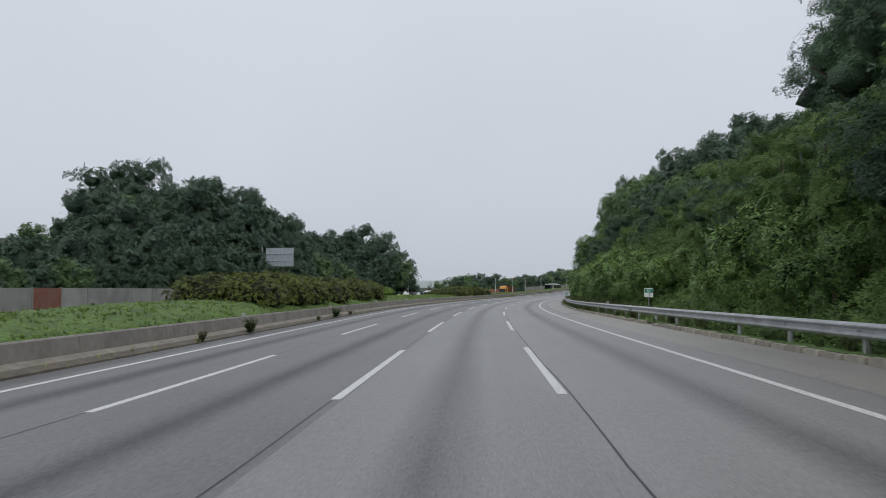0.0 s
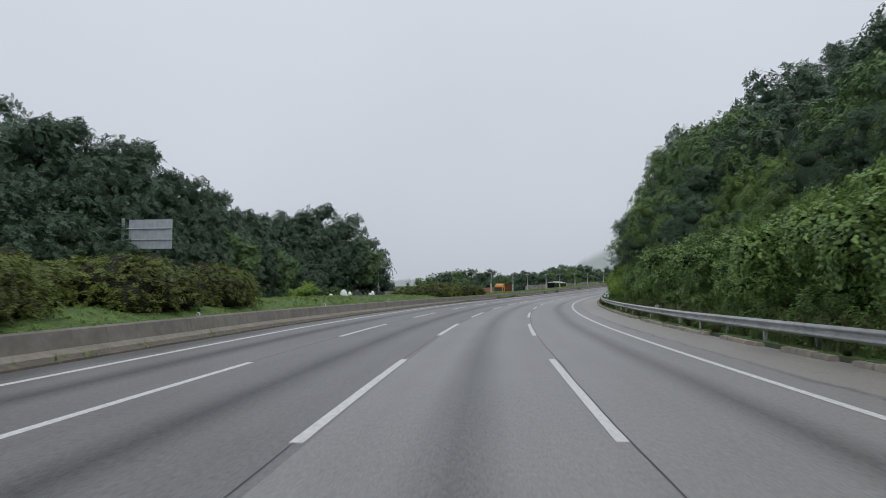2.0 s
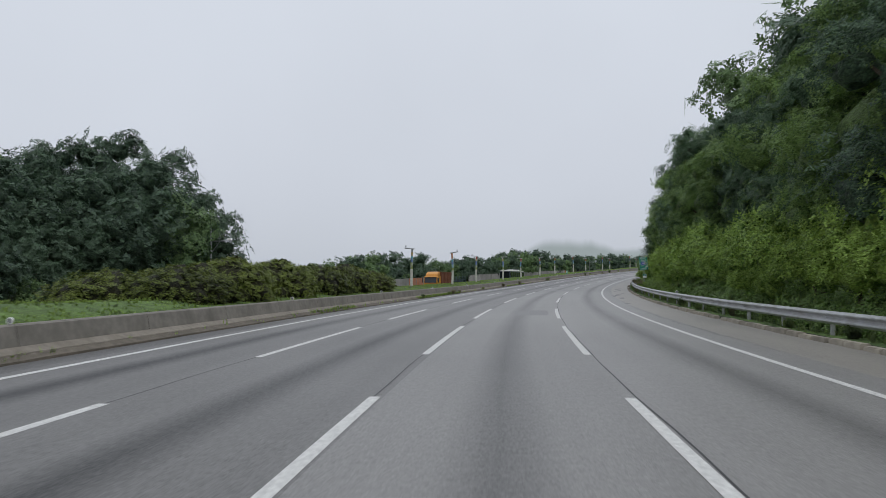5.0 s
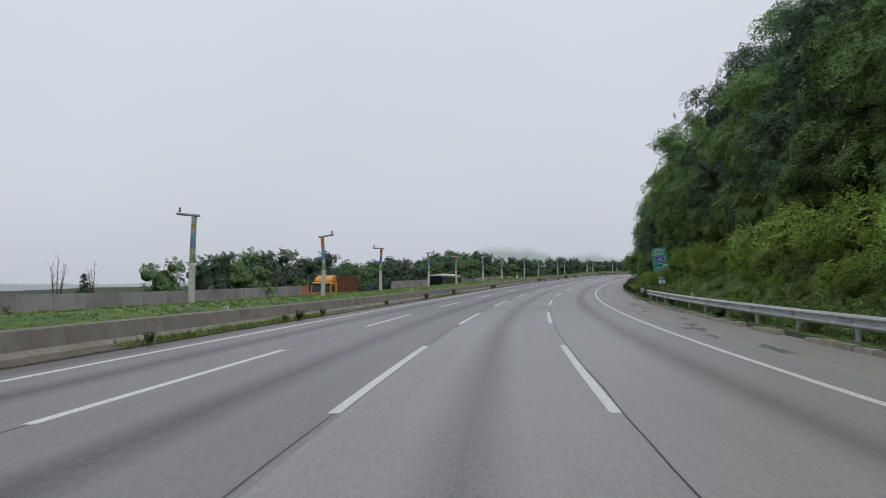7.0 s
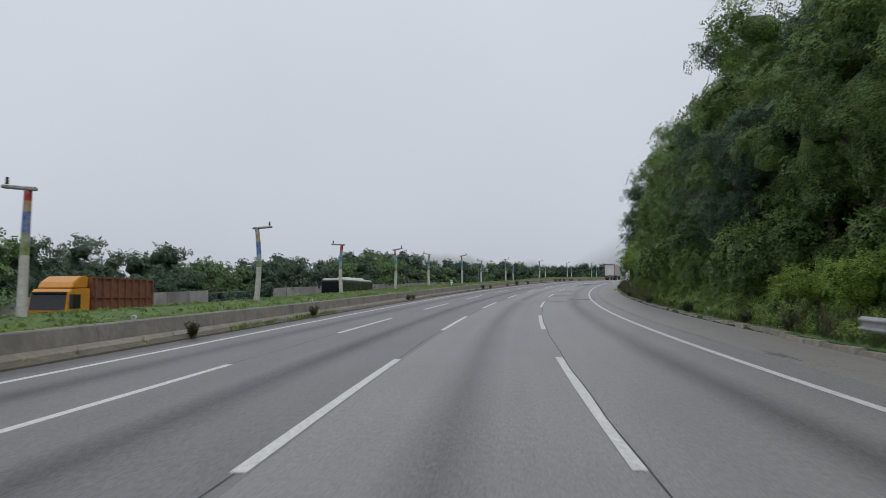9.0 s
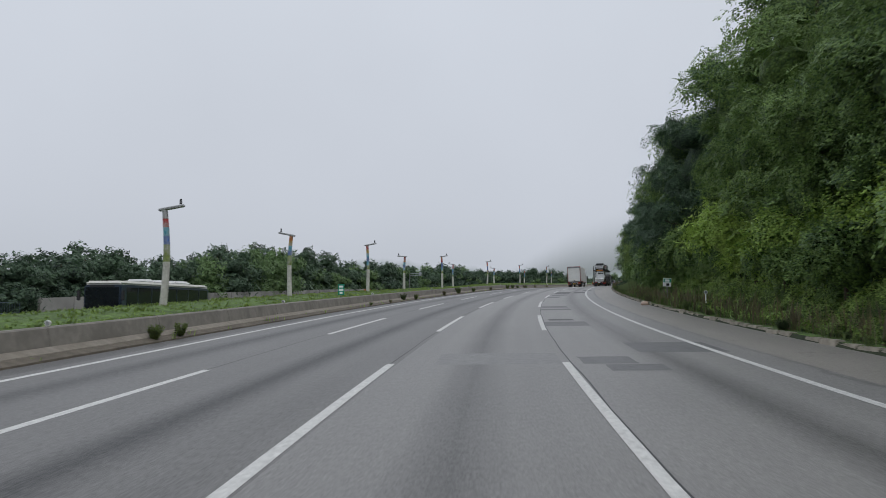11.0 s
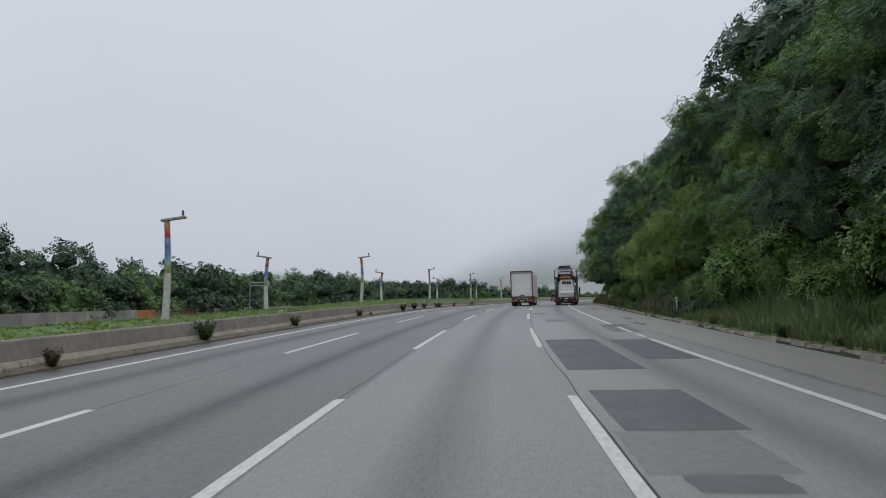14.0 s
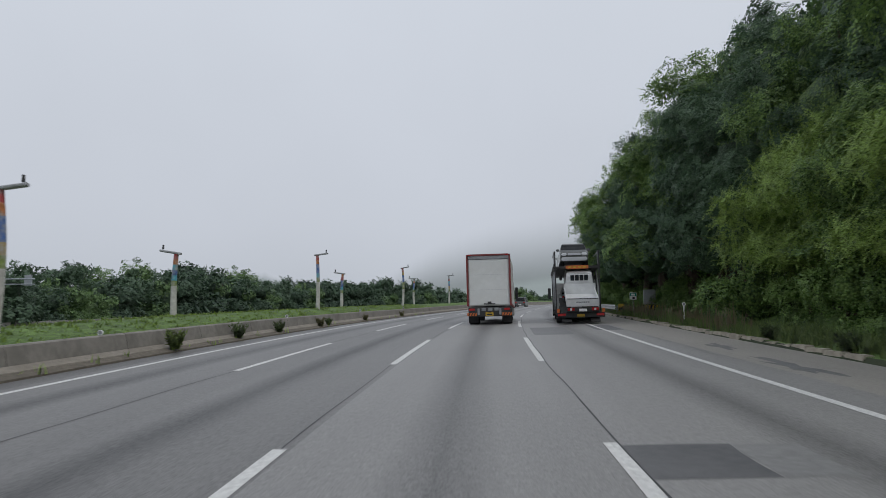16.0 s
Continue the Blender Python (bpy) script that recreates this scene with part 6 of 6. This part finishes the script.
def small_car(m, paint, label, name="car", high=1.5, long=3.9, wide=1.66, lamps_front=True):
    """A car; its nose points along +y."""
    t = thing(name, m, label, "car")
    h, L, w = high, long, wide / 2
    side = [(0.05, 0.3), (0.0, 0.55), (0.05, 0.85), (L * 0.05, 0.92), (L * 0.16, h - 0.06), (L * 0.25, h), (L * 0.56, h), (L * 0.62, h - 0.05), (L * 0.77, 0.98), (L * 0.94, 0.84), (L, 0.62), (L * 0.995, 0.3)]
    bm = extruded(side, -w, w)
    for v in bm.verts:
        if v.co.z > 0.95:
            v.co.x *= 1 - 0.2 * (v.co.z - 0.95) / (h - 0.95)
    bmesh.ops.bevel(bm, geom=list(bm.edges), offset=0.05, segments=2, affect="EDGES", clamp_overlap=True)
    body = part("body", bm, paint, t, smooth=False)

    def pane(name, pts, mat=GLASS_DARK):
        b2 = bmesh.new()
        b2.faces.new([b2.verts.new(p) for p in pts])
        bmesh.ops.solidify(b2, geom=b2.faces[:], thickness=0.012)
        return part(name, b2, mat, body)

    k = w * 0.82
    pane("windscreen", [(-w * 0.9, L * 0.755 + 0.03, 1.02), (w * 0.9, L * 0.755 + 0.03, 1.02), (k, L * 0.635 + 0.03, h - 0.09), (-k, L * 0.635 + 0.03, h - 0.09)])
    pane("rear_window", [(-w * 0.88, L * 0.06 - 0.02, 0.98), (w * 0.88, L * 0.06 - 0.02, 0.98), (k, L * 0.15 - 0.02, h - 0.12), (-k, L * 0.15 - 0.02, h - 0.12)])
    for x in (-1, 1):
        pane("side_window", [(x * (w + 0.008), L * 0.14, 0.98), (x * (w + 0.008), L * 0.72, 1.0), (x * (k + 0.03), L * 0.6, h - 0.1), (x * (k + 0.03), L * 0.22, h - 0.1)])
        part("head_lamp", box(x * w * 0.72 - 0.15, x * w * 0.72 + 0.15, L - 0.1, L + 0.02, 0.62, 0.78, 0.04), LAMP_CLEAR, body)
        part("tail_lamp", box(x * w * 0.76 - 0.12, x * w * 0.76 + 0.12, -0.03, 0.08, 0.68, 0.88, 0.03), RED_LENS, body)
        part("mirror", box(x * (w + 0.1) - 0.09, x * (w + 0.1) + 0.09, L * 0.66, L * 0.7, 0.96, 1.1, 0.03), paint, body)
        for y in (L * 0.18, L * 0.82):
            wheel(t, x * (w - 0.1), y, 0.31, 0.2)
    part("grille", box(-0.36, 0.36, L - 0.06, L + 0.015, 0.64, 0.76, 0.01), SILVER, body)
    part("front_bumper", box(-w * 0.92, w * 0.92, L - 0.12, L + 0.05, 0.32, 0.54, 0.05), SILVER, body, "pale front bumper")
    part("rear_bumper", box(-w * 0.94, w * 0.94, -0.06, 0.1, 0.34, 0.56, 0.05), paint, body)
    part("number_plate", box(-0.24, 0.24, -0.075, -0.061, 0.4, 0.5), SIGN_WHITE, body)
    return t


def pickup(m):
    """A small white flatbed pickup; nose along +y."""
    t = thing("pickup_truck", m, "small white flatbed pickup carried on the transporter", "pickup truck")
    w = 0.84
    bm = extruded([(2.85, 0.45), (4.75, 0.45), (4.8, 1.05), (4.45, 1.88), (4.2, 1.98), (2.98, 1.98), (2.85, 1.86), (2.85, 1.1)], -w * 0.96, w * 0.96)
    for v in bm.verts:
        v.co.x *= 1 - 0.17 * max(v.co.z - 1.1, 0) / 0.88
    bmesh.ops.bevel(bm, geom=list(bm.edges), offset=0.06, segments=2, affect="EDGES", clamp_overlap=True)
    part("cab", bm, WHITE, t, "white cab with a barred rear window")
    for i in range(4):
        x = -0.48 + 0.25 * i
        part("rear_pane", box(x, x + 0.21, 2.82, 2.845, 1.5, 1.82, 0.03), GLASS_DARK, t)
    part("windscreen", extruded([(4.80, 1.12), (4.5, 1.82), (4.52, 1.84), (4.83, 1.12)], -w * 0.86, w * 0.86), GLASS_DARK, t)
    part("bed_floor", box(-w, w, 0.06, 2.8, 0.68, 0.76, 0.01), WHITE, t)
    for x in (-w, w - 0.05):
        part("bed_side", box(x, x + 0.05, 0.0, 2.8, 0.72, 1.1, 0.012), WHITE, t)
    gate = part("tailgate", box(-w + 0.055, w - 0.055, -0.03, 0.03, 0.7, 1.1, 0.015), WHITE, t)
    part("top_rail", box(-w + 0.04, w - 0.04, -0.035, 0.035, 1.102, 1.13, 0.006), DARK_METAL, gate)
    for x in (-0.3, -0.2, -0.1, 0.0, 0.1, 0.2, 0.3):
        part("bar", box(x - 0.035, x + 0.035, -0.036, -0.031, 0.9, 0.97), POLE_GREY, gate)
    part("bulkhead", box(-w, w, 2.74, 2.8, 0.76, 1.35, 0.01), WHITE, t)
    under = part("rear_bumper", box(-w * 0.98, w * 0.98, -0.08, 0.1, 0.42, 0.64, 0.03), DARK_METAL, t)
    for x in (-1, 1):
        lamp = part("tail_lamp", box(x * 0.62 - 0.18, x * 0.62 + 0.18, -0.11, -0.081, 0.5, 0.66, 0.02), RED_LENS, under)
        part("white_lens", box(x * 0.62 - 0.05, x * 0.62 + 0.05, -0.118, -0.111, 0.52, 0.64), LAMP_CLEAR, lamp)
        part("side_window", box(x * w * 0.965 - 0.008, x * w * 0.965 + 0.008, 3.05, 4.2, 1.25, 1.8, 0.005), GLASS_DARK, t)
        part("mirror", box(x * (w + 0.13) - 0.08, x * (w + 0.13) + 0.08, 4.2, 4.27, 1.25, 1.5, 0.02), DARK_METAL, t)
        for y in (0.8, 3.9):
            wheel(t, x * 0.7, y, 0.3, 0.22)
    part("number_plate", box(-0.2, 0.2, -0.1, -0.082, 0.46, 0.6, 0.004), SIGN_WHITE, under)
    return t


def car_carrier(m):
    """A two-deck car transporter."""
    t = thing("car_transporter", m, "dark steel two-deck car transporter with open rear", "truck")
    W, L = 1.25, 11.0
    part("lower_deck", box(-W, W, 5.0, L, 0.62, 0.78, 0.02), DARK_METAL, t)
    for x0 in (-0.98, 0.5):
        part("ramp_track", extruded([(-0.62, 0.10), (-0.62, 0.17), (4.6, 1.52), (4.6, 1.40)], x0, x0 + 0.48), DARK_METAL, t)
    for y in (0.4, 1.3, 2.2, 3.1):
        part("ramp_bar", box(-0.98, 0.98, y, y + 0.08, 0.06 + 0.2586 * (y + 0.62), 0.10 + 0.2586 * (y + 0.62)), DARK_METAL, t)
    upper = part("upper_deck", box(-W, W, 1.9, L, 3.06, 3.20, 0.02), DARK_METAL, t)
    for k in (-1, 1):
        part("deck_rail", box(k * W - 0.04, k * W + 0.04, 1.88, L, 3.20, 3.34, 0.01), DARK_METAL, upper)
        for y in (2.0, 4.3, 6.4, 8.6, 10.8):
            part("deck_post", box(k * (W - 0.05) - 0.035, k * (W - 0.05) + 0.035, y - 0.05, y + 0.05, 0.5, 3.06 if y > 3 else 4.05, 0.012), DARK_METAL, t)
        for y in (2.0, 4.3, 6.4):
            part("brace", rod(bmesh.new(), (k * (W - 0.05), y, 0.8), (k * (W - 0.05), y + 2.1, 3.03), 0.045, sides=8), POLE_GREY, t)
        for y in (2.3, 2.8, 3.3):
            part("guard_rod", rod(bmesh.new(), (k * (W - 0.02), y, 3.3), (k * (W - 0.02), y, 4.08), 0.022, sides=6), POLE_GREY, upper)
        part("hand_rail", rod(bmesh.new(), (k * (W - 0.02), 2.0, 4.03), (k * (W - 0.02), 6.0, 4.03), 0.025, sides=6), POLE_GREY, upper)
        for y in (2.75, 3.8):
            wheel(t, k * 0.98, y, 0.42, 0.42)
        wheel(t, k * 0.98, 9.6, 0.46, 0.3)
    part("warning_board", box(-0.62, 0.62, 1.82, 1.898, 3.04, 3.23, 0.01), ORANGE_LENS, upper, "orange warning board")
    for x in (-0.4, -0.15, 0.15, 0.4):
        part("bar", box(x - 0.08, x + 0.08, 1.812, 1.819, 3.09, 3.18), YELLOW, upper)
    bumper = part("rear_bumper", box(-W, W, -0.3, 0.15, 0.34, 0.6, 0.03), DARK_METAL, t)
    for x in (-1, 1):
        part("tail_lamp", box(x * 1.0 - 0.2, x * 1.0 + 0.2, -0.35, -0.301, 0.42, 0.55, 0.012), RED_LENS, bumper)
        part("marker_board", box(x * 1.17 - 0.07, x * 1.17 + 0.07, -0.36, -0.302, 0.6, 0.8, 0.006), ORANGE_LENS, bumper)
    part("number_plate", box(-0.2, 0.2, -0.33, -0.301, 0.38, 0.52, 0.005), YELLOW, bumper)
    part("axle_beam", box(-0.45, 0.45, 2.2, 10, 0.4, 0.62, 0.02), DARK_METAL, t)
    part("cab", extruded([(L + 0.2, 0.5), (L + 2.2, 0.5), (L + 2.25, 1.5), (L + 1.95, 2.6), (L + 0.2, 2.7)], -1.2, 1.2, 0.04), WHITE, t)
    part("windscreen", extruded([(L + 2.255, 1.55), (L + 1.985, 2.45), (L + 2.01, 2.45), (L + 2.28, 1.55)], -1.05, 1.05), GLASS_DARK, t)
    for x in (-1, 1):
        part("mirror", box(x * 1.38 - 0.1, x * 1.38 + 0.1, L + 1.9, L + 2.05, 1.7, 2.45, 0.03), DARK_METAL, t)
    return t


bank_tilt = Matrix.Rotation(math.atan(BANK), 4, "Y")
box_truck(placed(399.1, 0.13, rise(0.1), -1) @ bank_tilt)
carrier_at = placed(397.2, 5.0, rise(5.0), -1.8) @ bank_tilt
car_carrier(carrier_at)
pickup(carrier_at @ pose(0.1, -0.42, 0.225, 14.5))
small_car(carrier_at @ pose(-0.1, 6.0, 3.21, 0, 0, 180), GREY_PAINT, "small dark grey car standing backwards on the transporter's upper deck", high=1.45, long=3.6, wide=1.56)
small_car(carrier_at @ pose(0, 6.5, 3.21, 0, 0, 0), WHITE, "white car on the transporter's upper deck", high=1.45, long=4.2)
small_car(carrier_at @ pose(0, 5.8, 0.79, 0, 0, 0), SILVER, "silver car on the transporter's lower deck", high=1.45, long=4.2)
small_car(placed(487, -3.5, rise(-3.5), 0), GREY_PAINT, "dark grey off-road car far ahead on the motorway", high=1.75, long=4.5, wide=1.8)
small_car(placed(560, 3.6, rise(3.6), 0), DARK_METAL, "black car far ahead on the motorway", high=1.5, long=4.6, wide=1.8)


def tipper(m):
    """An orange-cabbed lorry with a tall ribbed body; nose along +y."""
    t = thing("tipper_truck", m, "orange-cabbed lorry with a tall red-brown ribbed body", "truck")
    tub = part("load_body", box(-1.22, 1.22, 0, 6.8, 1.15, 3.45, 0.03), RUST_PAINT, t, "red-brown ribbed steel body")
    for x in (-1, 1):
        for k in range(9):
            part("rib", box(x * 1.27 - 0.05, x * 1.27 + 0.05, 0.1 + 0.8 * k, 0.24 + 0.8 * k, 1.15, 3.45, 0.01), RUST_PAINT, tub)
        for z in (1.2, 2.2, 3.35):
            part("side_beam", box(x * 1.25 - 0.04, x * 1.25 + 0.04, 0, 6.8, z, z + 0.1, 0.01), RUST_PAINT, tub)
        for y in (0.9, 2.2, 8.0):
            wheel(t, x * 1.0, y, 0.5, 0.4)
    part("chassis", box(-0.45, 0.45, 0.2, 8.8, 0.6, 1.0, 0.02), DARK_METAL, t)
    cab = part("cab", extruded([(7.0, 0.6), (9.1, 0.6), (9.15, 1.5), (8.95, 2.5), (8.7, 2.72), (7.0, 2.78)], -1.2, 1.2, 0.05), ORANGE_PAINT, t, "orange cab with roof deflector")
    part("roof_deflector", extruded([(7.05, 2.78), (8.6, 2.75), (8.35, 3.1), (7.7, 3.45), (7.05, 3.5)], -1.08, 1.08, 0.06), ORANGE_PAINT, cab)
    part("windscreen", extruded([(9.17, 1.55), (8.99, 2.42), (9.01, 2.42), (9.2, 1.55)], -1.08, 1.08), GLASS_DARK, cab)
    part("sun_visor", box(-1.1, 1.1, 8.95, 9.2, 2.45, 2.55, 0.02), DARK_METAL, cab)
    for x in (-1, 1):
        part("side_window", box(x * 1.2 - 0.01, x * 1.2 + 0.01, 7.9, 8.85, 1.6, 2.4, 0.004), GLASS_DARK, cab)
        part("mirror", box(x * 1.42 - 0.1, x * 1.42 + 0.1, 9.0, 9.12, 1.6, 2.4, 0.03), DARK_METAL, cab)
        part("head_lamp", box(x * 0.85 - 0.2, x * 0.85 + 0.2, 9.13, 9.19, 0.8, 1.0, 0.02), LAMP_CLEAR, cab)
    part("grille", box(-0.6, 0.6, 9.13, 9.17, 0.85, 1.4, 0.02), DARK_METAL, cab)
    return t


def bus(m):
    """A coach; nose along +y."""
    t = thing("coach", m, "dark blue coach with a cream white roof and roof units", "bus")
    L = 11.6
    part("body", box(-1.24, 1.24, 0, L, 0.35, 2.86, 0.1), NAVY, t)
    part("roof", box(-1.23, 1.23, 0.02, L - 0.02, 2.865, 3.1, 0.1, (0.92, 0.98)), CREAM, t, "cream white roof")
    for x in (-1, 1):
        part("side_glass", box(x * 1.245 - 0.01, x * 1.245 + 0.01, 0.3, L - 0.6, 1.55, 2.7, 0.004), GLASS_DARK, t)
        part("lower_panel", box(x * 1.245 - 0.008, x * 1.245 + 0.008, 0.2, L - 0.3, 0.5, 1.5, 0.004), NAVY, t)
        for k in range(1, 7):
            part("window_post", box(x * 1.262 - 0.005, x * 1.262 + 0.005, 1.62 * k, 1.62 * k + 0.07, 1.55, 2.7), NAVY, t)
        for y in (2.6, 8.9):
            wheel(t, x * 1.02, y, 0.5, 0.34)
        part("mirror", box(x * 1.45 - 0.09, x * 1.45 + 0.09, L + 0.05, L + 0.2, 1.9, 2.5, 0.03), DARK_METAL, t)
    part("windscreen", box(-1.1, 1.1, L - 0.01, L + 0.015, 1.3, 2.7, 0.005), GLASS_DARK, t)
    part("destination_box", box(-0.8, 0.8, L - 0.01, L + 0.018, 2.72, 2.84, 0.004), BLACK, t)
    for y0, y1 in ((2.0, 4.4), (5.2, 5.9), (7.0, 7.9)):
        part("roof_unit", box(-0.85, 0.85, y0, y1, 3.08, 3.32, 0.1, (0.85, 0.85)), WHITE, t)
    part("rear_window", box(-0.9, 0.9, -0.012, 0.01, 1.7, 2.6, 0.004), GLASS_DARK, t)
    return t


def cab_lorry(m):
    t = thing("box_truck", m, "white-cabbed lorry on the opposite carriageway", "truck")
    cab = part("cab", extruded([(6.2, 0.5), (8.1, 0.5), (8.15, 1.3), (7.9, 2.3), (6.2, 2.5)], -1.15, 1.15, 0.05), WHITE, t)
    part("windscreen", extruded([(8.165, 1.35), (7.93, 2.2), (7.95, 2.2), (8.19, 1.35)], -1.0, 1.0), GLASS_DARK, cab)
    part("cargo_body", box(-1.2, 1.2, 0, 6.0, 1.0, 2.6, 0.03), PANEL_WHITE, t)
    part("grille", box(-0.7, 0.7, 8.13, 8.17, 0.75, 1.2, 0.02), DARK_METAL, cab)
    part("chassis", box(-0.4, 0.4, 0.2, 7.8, 0.5, 1.0, 0.02), DARK_METAL, t)
    for x in (-1, 1):
        for y in (1.4, 7.2):
            wheel(t, x * 0.95, y, 0.45, 0.34)
        part("mirror", box(x * 1.32 - 0.08, x * 1.32 + 0.08, 7.9, 8.0, 1.4, 2.1, 0.02), DARK_METAL, cab)
    return t


tipper(placed(256.0, -25.5, opposite(252) + 0.02, 180))
bus(placed(303.2, -24.3, opposite(298) + 0.02, 180))
cab_lorry(placed(188, -25.5, opposite(183) + 0.02, 180))
for s, d, paint, label in ((214, -22.3, SILVER, "silver car on the opposite carriageway"), (378.5, -24.5, WHITE, "white car on the opposite carriageway"), (466, -24, WHITE, "white saloon on the opposite carriageway")):
    small_car(placed(s, d, opposite(s) + 0.02, 180), paint, label, high=1.45, long=4.4, wide=1.75)
